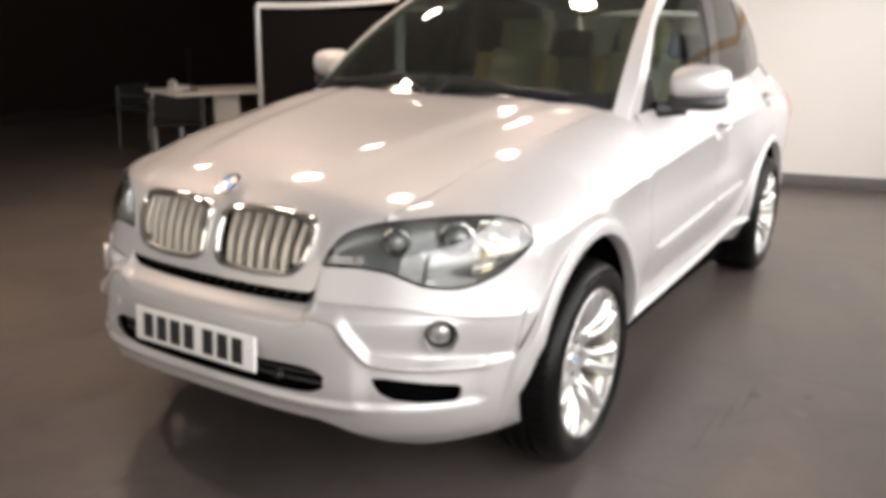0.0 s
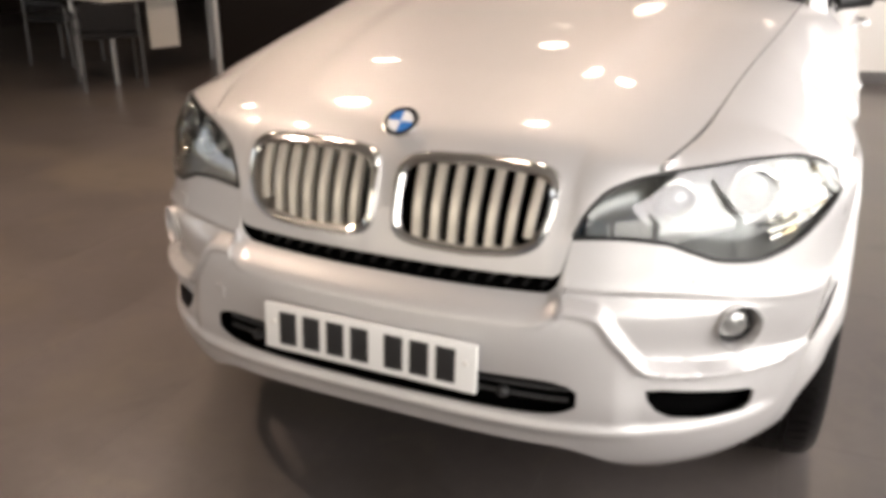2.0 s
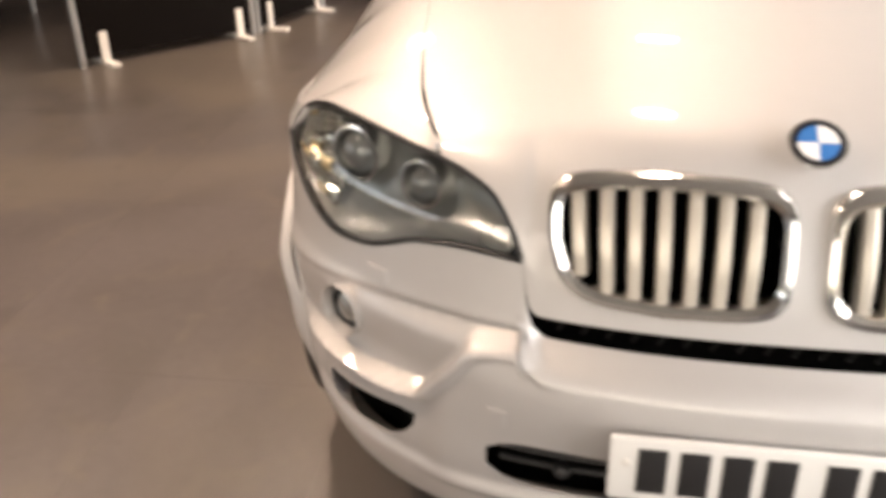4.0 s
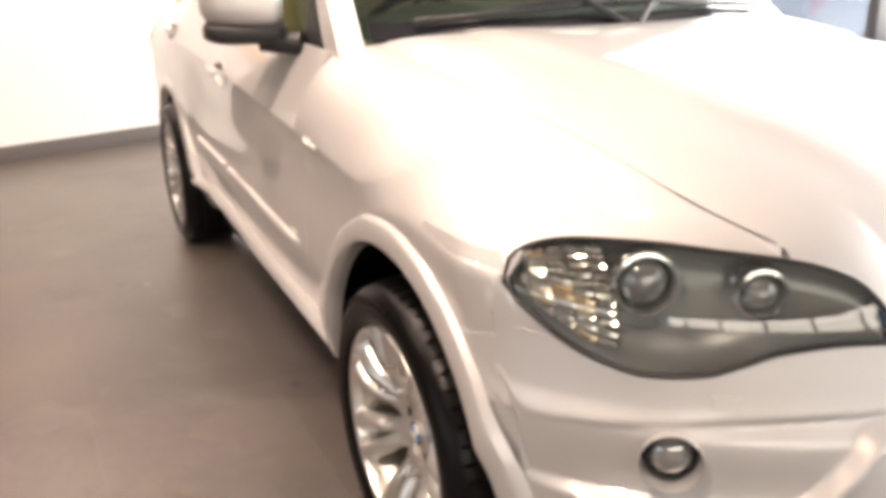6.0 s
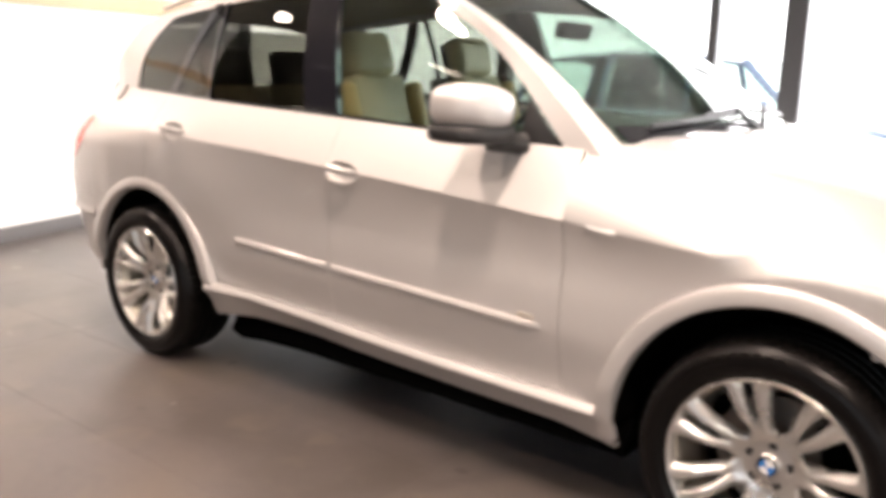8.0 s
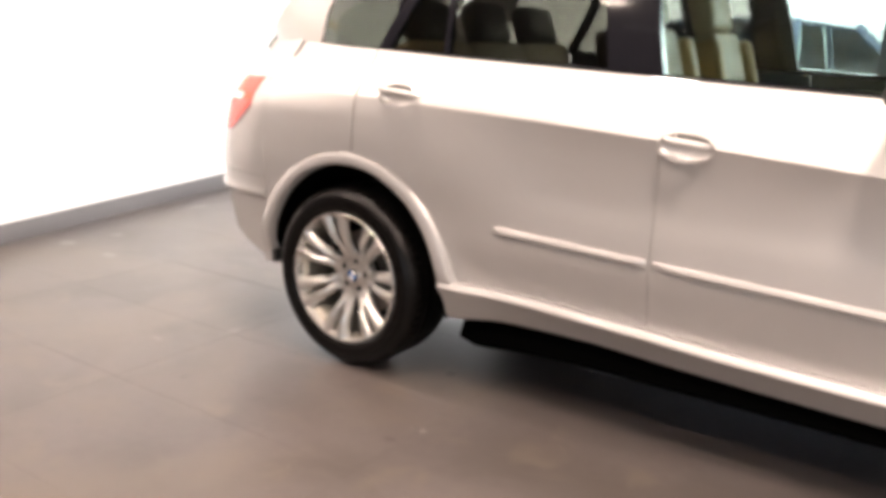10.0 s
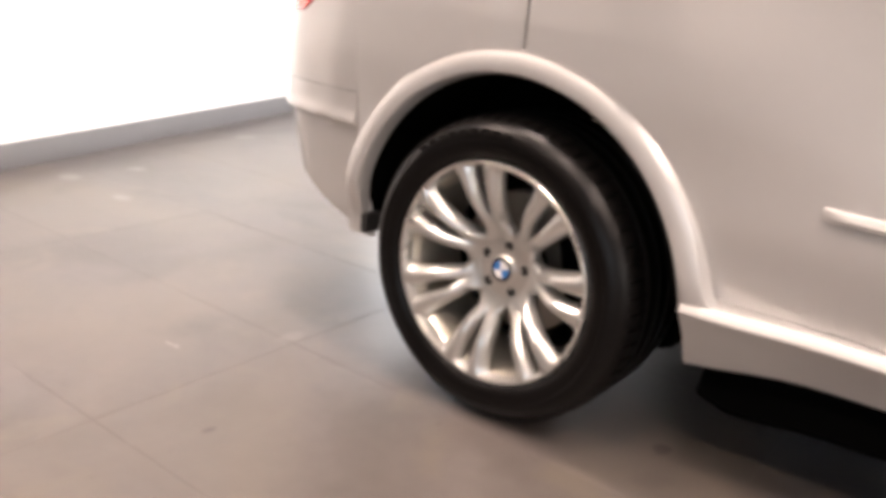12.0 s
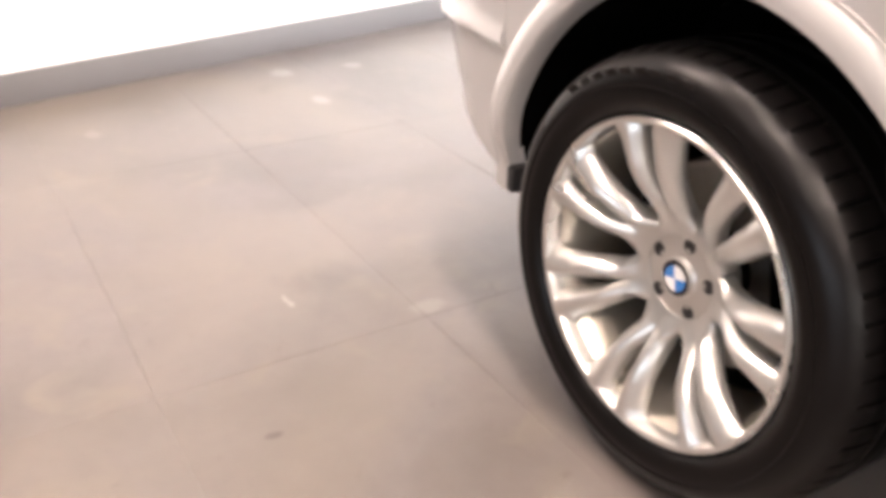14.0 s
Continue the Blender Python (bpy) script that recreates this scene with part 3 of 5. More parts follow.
def headlight(side):
    ss = [.412 + (1.033 - .412) * (k / 40) for k in range(41)]
    rows = [[tuple(on_nose(s, lamp_low(s) + .003 + (lamp_high(s) - lamp_low(s) - .006) * t, .001)) for t in spread(0, 1, 14)] for s in ss]
    lens = part("headlight", flipped(shell(rows, .004), side), CLEAR_LENS, car, "large clear headlight with twin round lamps")
    deep = [[tuple(on_nose(min(1.02, max(.44, s)), lamp_low(s) + (lamp_high(s) - lamp_low(s)) * t, -.012 - .065 * math.sin(math.pi * min(1, max(0, (s - .412) / .621))) ** .5 * math.sin(math.pi * t) ** .5)) for t in spread(0, 1, 14)] for s in ss]
    part("housing", flipped(shell(deep, .004), side), HOUSING, lens, "grey lamp housing")
    edge = [on_nose(s, lamp_low(s), .001) for s in ss] + [on_nose(s, lamp_high(s), .001) for s in ss[-2:0:-1]]
    part("seal", flipped(tube(bmesh.new(), edge, .0042, 6, True), side), BLACK, lens, "black rubber seal")
    aim = Vector((.90, .43, .05)).to_track_quat("Y", "Z").to_matrix().to_4x4()
    for s, z, r, deep_ in ((.795, .900, .044, -.026), (.615, .892, .034, -.024)):
        m = Matrix.Translation(on_nose(s, z, deep_)) @ aim
        bm = lathe(bmesh.new(), [(r, -.03), (r, .0), (r + .003, .006), (r + .008, .005), (r + .012, -.012), (r + .008, -.04)], 36, True)
        bm.transform(m)
        ring = part("lamp_ring", flipped(bm, side), CHROME, lens, "polished lamp ring")
        bm = lathe(bmesh.new(), [(.0, .012), (r * .4, .010), (r * .75, .0), (r * .95, -.016), (r, -.03)], 36)
        bm.transform(m)
        part("lamp_lens", flipped(bm, side), PROJECTOR, lens, "grey glass projector lens")
    # faceted indicator bowl at the outer end, in short rows of uneven depth
    rnd = random.Random(12)
    for k in range(11):
        u = .07 + .86 * k / 10
        for s0, s1 in ((.856, .886), (.889, .920), (.923, .955), (.958, .992)):
            pts = []
            lift = rnd.uniform(-.006, .006)
            for sk in spread(s0, s1, 4):
                lo_, hi_ = lamp_low(sk) + .010, lamp_high(sk) - .009
                t = (sk - .856) / .136
                pts.append(on_nose(sk, lo_ + (hi_ - lo_) * u, -.014 - .030 * (1 - t) * math.sin(math.pi * u) ** .6 + lift * math.sin(math.pi * (sk - s0) / (s1 - s0))))
            part("reflector_flute", flipped(tube(bmesh.new(), pts, .0066, 7), side), AMBER if rnd.random() < .22 else CRYSTAL, lens)
    return lens


def kidneys():
    for side in (1, -1):
        ring = [on_nose(s, z, .001) for s, z in kidney_ring(0)]
        bm = bmesh.new()
        n = len(ring)
        prof = [(-.010, -.022), (-.009, .004), (-.002, .011), (.007, .009), (.011, -.002), (.010, -.022)]
        rows = [[on_nose(s, z, o) for s, z in kidney_ring(g)] for g, o in prof]
        vs = [[bm.verts.new(p) for p in r] for r in rows]
        for i in range(len(prof)):
            for k in range(n):
                bm.faces.new((vs[i][k], vs[i][(k + 1) % n], vs[(i + 1) % len(prof)][(k + 1) % n], vs[(i + 1) % len(prof)][k]))
        grille = part("radiator_grille", flipped(bm, side), CHROME, car, "chrome-framed kidney grille with seven silver bars")
        # a black sheet in place of the shaded hollow behind the bars
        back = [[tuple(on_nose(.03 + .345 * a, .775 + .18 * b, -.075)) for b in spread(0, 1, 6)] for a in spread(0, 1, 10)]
        part("backing", flipped(shell(back, .006), side), DARK, grille, "black sheet for the shaded void behind the bars")
        pts = kidney_ring(-.006, 200)
        for k in range(7):
            s0 = .196 - .150 + .300 * (k + .5) / 7 + .008
            top, low = [p for p in pts if p[1] > .868], [p for p in pts if p[1] < .866]
            z0 = min(low, key=lambda p: abs(p[0] - s0))[1] + .001
            z1 = min(top, key=lambda p: abs(p[0] - s0))[1] - .001
            rows = []
            for t in spread(0, 1, 15):
                z = z0 + (z1 - z0) * t
                s = s0 - .012 * (1 - t) * (k - 1) / 5
                bow = .004 * math.sin(math.pi * t)
                rows.append([on_nose(s + a, z, o + bow) for a, o in ((-.009, -.034), (-.0106, -.011), (-.0086, -.002), (0, .0), (.0086, -.002), (.0106, -.011), (.009, -.034))])
            bm = bmesh.new()
            v = [[bm.verts.new(p) for p in r] for r in rows]
            for i in range(14):
                for j in range(7):
                    bm.faces.new((v[i][j], v[i][(j + 1) % 7], v[i + 1][(j + 1) % 7], v[i + 1][j]))
            bm.faces.new(v[0])
            bm.faces.new(v[-1][::-1])
            part("bar", flipped(bm, side), SILVER_BAR, grille, "", 50)


def roundel(parent, m, r, name="badge"):
    """A plain round badge: chrome rim, black ring, quarters in blue and white."""
    bm = lathe(bmesh.new(), [(0, 0), (r * .97, 0), (r, .003), (r * .98, .006), (r * .92, .0065), (r * .9, .004), (0, .004)], 40)
    bm.transform(m)
    badge = part(name, bm, CHROME, parent, "round chrome-rimmed badge in blue and white")
    bm = lathe(bmesh.new(), [(0, .004), (r * .91, .004), (r * .9, .0058), (0, .0058)], 40)
    bm.transform(m)
    part("ring", bm, GLOSS_BLACK, badge, "black ring")
    for k in range(4):
        bm = bmesh.new()
        vs = [bm.verts.new((0, .0072, 0))] + [bm.verts.new((r * .70 * math.cos(a), .0072, r * .70 * math.sin(a))) for a in spread(math.pi / 2 * k, math.pi / 2 * (k + 1), 9)]
        f = bm.faces.new(vs)
        ex = bmesh.ops.extrude_face_region(bm, geom=[f])
        for v in [g for g in ex["geom"] if isinstance(g, bmesh.types.BMVert)]:
            v.co.y -= .003
        bm.transform(m)
        part("quarter", bm, WHITE_ENAMEL if k % 2 else BLUE_ENAMEL, badge, "")
    return badge


def side_sheet(name, side, xs, lo, hi, label, n=34, mat=None, thick=.012):
    cols = []
    for x in xs:
        a, b, c = lo(x), hi(x), crease(x)
        if a < c - .06:
            zs = spread(a, c - .05, n - 14) + spread(c - .04, c, 5) + spread(c + .004, b, 9)
        else:
            zs = spread(a, b, n)
        cols.append([(x, body_y(x, z), z) for z in zs])
    return part(name, flipped(shell(cols, thick), side), mat or PAINT, car, label)


def rear_arch(x, r=ARCH + .012):
    d = x + AXLE
    return .362 + math.sqrt(max(0, r * r - d * d)) if abs(d) < r else .27


def handle(door, side, x0, x1):
    xm, z = (x0 + x1) / 2, handle_line((x0 + x1) / 2) - .002
    b = bmesh.new()
    bmesh.ops.create_uvsphere(b, u_segments=28, v_segments=18, radius=1)
    b.transform(Matrix.Translation((xm, side * (side_y(xm, z) + .004), z - .012)) @ Matrix.Diagonal((.088, .04, .040, 1)))
    cut(door, [b])
    cup = bmesh.new()
    bmesh.ops.create_uvsphere(cup, u_segments=24, v_segments=16, radius=1)
    bmesh.ops.delete(cup, geom=[v for v in cup.verts if v.co.y > .02], context="VERTS")
    cup.transform(Matrix.Translation((xm, side_y(xm, z) - .004, z - .012)) @ Matrix.Diagonal((.094, .030, .044, 1)))
    part("handle_cup", flipped(cup, side), PAINT, door, "shallow silver cup")
    rows = []
    for t in spread(0, 1, 21):
        x = x0 + (x1 - x0) * t
        e = abs(2 * t - 1)
        out = .036 * (1 - e ** 5) + .002
        h = .013 * (1 - .45 * e ** 4)
        zc = handle_line(x) + .004
        y = side_y(x, zc) + out
        rows.append([(x, y + .010 * math.cos(a) * (1 - .5 * e ** 4), zc + h * math.sin(a)) for a in spread(0, 2 * math.pi * 11 / 12, 12)])
    bm = bmesh.new()
    v = [[bm.verts.new(p) for p in r] for r in rows]
    for i in range(20):
        for j in range(12):
            bm.faces.new((v[i][j], v[i][(j + 1) % 12], v[i + 1][(j + 1) % 12], v[i + 1][j]))
    bm.faces.new(v[0])
    bm.faces.new(v[-1][::-1])
    part("handle", flipped(bm, side), PAINT, door, "silver pull handle")


def moulding(door, side, x0, x1):
    rows = []
    for t in spread(0, 1, 24):
        x = x0 + (x1 - x0) * t
        z = .589 - .0345 * x
        y = side_y(x, z) - .003
        k = min(1, (1 - abs(2 * t - 1)) * 18)
        rows.append([(x, y, z - .013), (x, y + .010 * k + .001, z - .012), (x, y + .015 * k + .001, z - .002), (x, y + .011 * k + .001, z + .009), (x, y, z + .013)])
    part("side_moulding", flipped(shell(rows, .006), side), PAINT, door, "pale protective strip")


def doors(side):
    fx = spread(-.6545, -1.6840, 30)
    d = side_sheet("front_door", side, fx, lambda x: sill_top(x) + .004, belt, "silver front door")
    for x0, x1, z0 in ((-.745, -.757, .638), (-.762, -.774, .639), (-.779, -.804, .640)):
        bm = box(bmesh.new(), x1, x0, side_y(-.77, .64) - .002, side_y(-.77, .64) + .003, z0 - .009, z0 + .009, .001, 1)
        part("emblem", flipped(bm, side), SILVER_BAR, d, "small chrome emblem")
    handle(d, side, -1.53, -1.765 + .09)
    moulding(d, side, -.715, -1.68)
    r0 = ARCH + .035
    rx = spread(-1.6865, -2.42, 18) + [-AXLE + r0 * math.cos(a) for a in spread(.0, 1.50, 26) if r0 * math.cos(a) < .506]
    d2 = side_sheet("rear_door", side, rx, lambda x: max(sill_top(x) + .004, rear_arch(x, r0)), belt, "silver rear door")
    handle(d2, side, -2.60, -2.80)
    moulding(d2, side, -1.69, -2.262)
    return d, d2


sill_low = curve((-2.48, .278), (-2.25, .306), (-1.9, .312), (-1.6, .298), (-1.1, .284), (-.72, .278), (-.58, .264), (-.45, .243))


def sill_y(x, z):
    """Half width of the side skirt at a height."""
    t, b = sill_top(x), sill_low(x)
    return curve((b, .834), (b + .012, .846), ((t + b) / 2, .876), (t - .032, .911), (t - .022, .918))(z)


def sill(side):
    rows = []
    for x in spread(-.478, -2.476, 44):
        t, b = sill_top(x), sill_low(x)
        e = .026 * smooth(-2.20, -2.45, x)
        zs = (t - .022, t - .034, (t + b) / 2, b + .012, b + .005, b)
        rows.append([(x, side_y(x, t) - .012, t + .003), (x, .905 + e, t - .001), (x, .914 + e, t - .012)] + [(x, sill_y(x, z) + e, z) for z in zs] + [(x, .80, b - .002)])
    part("sill", flipped(shell(rows, .01), side), PAINT, car, "silver side skirt")


def arch_trim(side, xc, name, a0, a1):
    rows = []
    for a in spread(a0, a1, 70):
        row = []
        # the rear lip spreads forwards where it meets the skirt
        rim = .046 if xc == 0 else .041 + .05 * smooth(.27, .05, a) ** 2.6
        for r, o in ((ARCH - .018, -.045), (ARCH - .015, -.007), (ARCH - .009, .0), (ARCH + .004, .002), (ARCH + rim - .014, -.002), (ARCH + rim - .005, -.007), (ARCH + rim, None)):
            x, z = xc + r * math.cos(a), .362 + r * math.sin(a)
            skirt = -2.5 < x < -.4
            base = body_y(x, max(z, .40) if xc < -1 else z)
            low = max(base, sill_y(x, min(max(z, sill_low(x)), sill_top(x) - .022))) if skirt else base
            y = base + .001
            k = smooth(.50, .36, z)
            if o is not None:
                y = .947 + o
                if xc == 0 and x > .30:
                    y = min(y, base + .03 + o)
                if xc < -1 and x < -3.25:
                    y = min(y, base + .035 + o)
                y += (low + .004 + (.3 if skirt else .6) * o - y) * k
            else:
                y += (low + .0005 - y) * k
            row.append((x, y, z))
        rows.append(row)
    part(name, flipped(shell(rows, .008, (xc, 0, .362)), side), PAINT, car, "silver wheel arch lip")
    # liner and inner wall, with the arch's deep shade put into their colour
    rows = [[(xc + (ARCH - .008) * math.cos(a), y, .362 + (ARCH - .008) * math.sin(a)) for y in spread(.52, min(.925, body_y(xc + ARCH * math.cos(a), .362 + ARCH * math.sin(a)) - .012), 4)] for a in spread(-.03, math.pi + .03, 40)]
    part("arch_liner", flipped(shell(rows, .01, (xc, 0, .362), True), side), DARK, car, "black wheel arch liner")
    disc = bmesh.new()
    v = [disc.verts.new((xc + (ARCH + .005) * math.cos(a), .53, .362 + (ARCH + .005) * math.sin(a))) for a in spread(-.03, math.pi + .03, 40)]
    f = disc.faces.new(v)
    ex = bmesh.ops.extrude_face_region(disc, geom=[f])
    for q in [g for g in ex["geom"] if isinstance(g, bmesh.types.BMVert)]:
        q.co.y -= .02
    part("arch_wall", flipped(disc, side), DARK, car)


def tail_point(k, z):
    x = tail(z) + .9 * (1 - k)
    return x, side_y(x, z) * max(0, 1 - k ** 4.5) ** .2


def rear_end():
    for side in (1, -1):
        xs = [-AXLE + (ARCH) * math.cos(a) for a in spread(1.498, 3.12, 30)]
        xs = [-2.9045] + [x for x in xs if x < -2.91] + [-3.408]
        cols = []
        for x in xs:
            zs = spread(rear_arch(x, ARCH) if x > -3.4 else .715, belt(x), 34)
            cols.append([(x, body_y(x, z), z) for z in zs])
        for k in spread(.5, .95, 16):
            zs = spread(.715, belt(-3.4), 34)
            cols.append([(*tail_point(k + (z - .7) * .02, z), z) for z in zs])
        part("rear_quarter", flipped(shell(cols, .012), side), PAINT, car, "silver rear quarter panel")
        rows = [[(tail_point(k, z)[0] - .003, tail_point(k, z)[1] + .004, z) for z in spread(.895 + .11 * max(0, (.72 - k) / .14) ** 1.4, 1.125, 10)] for k in spread(.58, .94, 18)]
        lamp_ = part("tail_light", flipped(shell(rows, .02), side), RED_LENS, car, "red tail light")
        rows = [[(tail_point(k, z)[0] - .0055, tail_point(k, z)[1] + .0065, z) for z in spread(1.03, 1.055, 3)] for k in spread(.66, .93, 12)]
        part("reversing_strip", flipped(shell(rows, .006), side), WHITE_ENAMEL, lamp_, "white strip")
    half = []
    for u in spread(0, 1, 40):
        k = .4 + .6 * (1 - (1 - u) ** 2.2)
        k = min(k, .9999)
        col = []
        for z in spread(.335 + .10 * smooth(0, .45, u), .7125, 34):
            x, y = tail_point(k, z)
            if u == 0:
                x = -3.408 + max(0, .02 * (z - .5))
                y = body_y(x, z)
            inset = .011 * smooth(.632, .616, z) - .006 * smooth(.665, .64, z) * smooth(.616, .632, z) + .022 * max(0, .62 - z)
            col.append((x + inset * k, y - inset, z))
        half.append(col)
    cols = half + [[(x, -y, z) for x, y, z in c] for c in half[::-1]]
    part("rear_bumper", shell(cols, .014), PAINT, car, "silver rear bumper with a recessed lower part")
    cols = []
    for k in spread(.955, .99999, 14):
        cols.append([(*tail_point(k, z), z) for z in spread(.72, 1.24, 14)])
    cols = cols + [[(x, -y, z) for x, y, z in c] for c in cols[::-1]]
    part("tailgate", shell(cols, .014), PAINT, car, "silver tailgate")
    rows = [[(-3.76 + .32 * v + .05 * abs(t) ** 2, t * (.62 - .04 * v), 1.24 + .34 * v) for v in spread(0, 1, 6)] for t in spread(-1, 1, 14)]
    part("rear_window", shell(rows, .005), PRIVACY, car, "dark rear window")
    for side in (1, -1):
        part("mud_flap", box(bmesh.new(), -3.385, -3.36, side * .885 - .03, side * .885 + .03, .345, .40, .01), BLACK, car)


rail_z = curve((-3.75, 1.49), (-3.4, 1.575), (-3.1, 1.622), (-2.8, 1.662), (-2.4, 1.70), (-1.9, 1.722), (-1.45, 1.685), (-1.1, 1.60))
rail_y = curve((-3.75, .58), (-2.9, .65), (-2.0, .675), (-1.1, .665))


def glass_at(x, h, out=0.0):
    yb, zb = (side_y(x, belt(x)) if x > -3.2 else body_y(x, belt(x))) - .016, belt(x)
    yr, zr = rail_y(x), rail_z(x)
    return (x, yb + (yr - yb) * h + .022 * math.sin(math.pi * h) + out, zb + (zr - zb) * h)


pillar_a = curve((0, -.735), (.4, -.90), (.8, -1.128), (1, -1.42))
pillar_d = curve((0, -3.25), (.35, -3.24), (.7, -3.17), (1, -3.0))


def greenhouse(side, door_f, door_r):
    def pane(name, parent, a, b, mat, h0=.0, h1=.94, thick=.004, out=0.0, label=""):
        rows = [[glass_at(a(h) + (b(h) - a(h)) * t, h, out(h) if callable(out) else out) for t in spread(0, 1, 10)] for h in spread(h0, h1, 14)]
        return part(name, flipped(shell(rows, thick), side), mat, parent, label)
    pane("front_window", door_f, lambda h: pillar_a(h) - .012, lambda h: -1.735 - .12 * h, WINDOW, label="clear side window")
    pane("window_post", door_r, lambda h: -1.73 - .12 * h, lambda h: -1.916 - .10 * h, GLOSS_BLACK, 0, .96, .03, .003, "gloss black centre post")
    pane("rear_side_window", door_r, lambda h: -1.916 - .10 * h, lambda h: -2.545 - .02 * h, PRIVACY, label="dark tinted window")
    pane("window_divider", door_r, lambda h: -2.543 - .02 * h, lambda h: -2.567 - .02 * h, GLOSS_BLACK, 0, .95, .02, .003)
    pane("rear_vent_window", door_r, lambda h: -2.567 - .02 * h, lambda h: -2.865 + .25 * h, PRIVACY, label="dark tinted window")
    pane("rear_post", car, lambda h: -2.855 + .25 * h, lambda h: -2.918 + .25 * h, GLOSS_BLACK, 0, .96, .03, .003, "gloss black rear post")
    pane("quarter_window", car, lambda h: -2.914 + .25 * h, lambda h: pillar_d(h), PRIVACY, label="dark tinted quarter window")
    pane("rear_pillar", car, pillar_d, lambda h: -3.735 + .335 * h, PAINT, -.05, 1.0, .012, lambda h: .015 * (1 - max(0, h)) ** 3, "silver rear pillar")
    # roof edge over the windows, and the pillar beside the windscreen
    rows = [[glass_at(x, h) for h in (.94, .96, .98, 1.0)] + [(x, rail_y(x) - .03, rail_z(x) + .02), (x, rail_y(x) - .07, rail_z(x) + .032)] for x in spread(-1.36, -3.41, 40)]
    part("roof_edge", flipped(shell(rows, .012), side), PAINT, car, "silver roof edge")
    rail = tube(bmesh.new(), [(x, rail_y(x) - .035, rail_z(x) + .045 + .012 * math.sin(math.pi * (x + 1.5) / -2.0)) for x in spread(-1.55, -3.2, 24)], .014, 10)
    part("roof_rail", flipped(rail, side), SILVER_BAR, car, "satin silver roof rail")
    rows = []
    for h in spread(-.10, 1, 24):
        g = glass_at(pillar_a(max(0, h)) - .35 * min(0, h), h * .97)
        w = screen_point(1, h)
        m = ((g[0] + w[0]) / 2 + .012, (g[1] + w[1]) / 2 + .022, (g[2] + w[2]) / 2 + .012)
        rows.append([(g[0], g[1] - .012, g[2]), g, tuple(.6 * a + .4 * b for a, b in zip(m, g)), m, tuple(.5 * a + .5 * b for a, b in zip(m, w)), w])
    part("windscreen_pillar", flipped(shell(rows, .015), side), PAINT, car, "silver windscreen pillar")
    # black sill of glass and the corner piece behind the mirror
    rows = [[glass_at(x, h, .003) for h in (-.015, .0, .025)] for x in spread(-.74, -3.25, 40)]
    part("window_seal", flipped(shell(rows, .012), side), GLOSS_BLACK, car, "black window seal")
    rows = [[glass_at(pillar_a(h) - .012 - .15 * (1 - h / .34) * t, h, .004) for t in spread(0, 1, 5)] for h in spread(0, .34, 8)]
    part("mirror_sail", flipped(shell(rows, .01), side), BLACK, door_f, "black mirror corner")


def screen_point(t, v):
    base = Vector((-.395 - .185 * t * t, .75 * t, 1.202 - .004 * t * t))
    top = Vector((-1.28 - .13 * t * t, .60 * t, 1.75 - .05 * t * t))
    p = base.lerp(top, v)
    b = .035 * math.sin(math.pi * v)
    return (p.x + b * .5, p.y, p.z + b)


def screen_and_roof():
    rows = [[screen_point(t, v) for v in spread(0, 1, 16)] for t in spread(-1, 1, 30)]
    part("windscreen", shell(rows, .005), SCREEN_GLASS, car, "green-tinted raked windscreen")
    rows = [[screen_point(t, v) for v in spread(-.02, .055, 4)] for t in spread(-.97, .97, 30)]
    part("screen_band", shell([[(x + .004, y, z + .004) for x, y, z in r] for r in rows], .003), GLOSS_BLACK, car, "black band at the foot of the screen")
    rows = [[(-.405 - .165 * t * t - .055 * v, .735 * t, 1.188 - .012 * v + .006 * math.sin(9 * v)) for v in spread(0, 1, 5)] for t in spread(-1, 1, 30)]
    part("cowl", shell(rows, .01), BLACK, car, "black scuttle panel")
    rows = [[(x, t * (rail_y(x) - .06), rail_z(x) + .034 + .05 * (1 - t * t)) for t in spread(-1, 1, 22)] for x in spread(-1.30, -3.42, 34)]
    part("roof", shell(rows, .02), PAINT, car, "silver roof")
    for y0, y1 in ((-.62, -.05), (.58, .0)):
        pts = []
        for t in spread(0, 1, 12):
            u = (y0 + (y1 - y0) * t) / .75
            p = Vector(screen_point(u, .035 + .05 * t))
            pts.append(p + Vector((.012, 0, .018)))
        w = part("wiper", tube(bmesh.new(), pts, .009, 6), BLACK, car, "black windscreen wiper")
        part("wiper_arm", tube(bmesh.new(), [pts[5] + Vector((.0, 0, .012)), pts[9] + Vector((.01, 0, .018)), Vector((pts[11].x + .05, y1 * .9 + .02, 1.212))], .008, 6, radii=[.006, .008, .012]), BLACK, w)


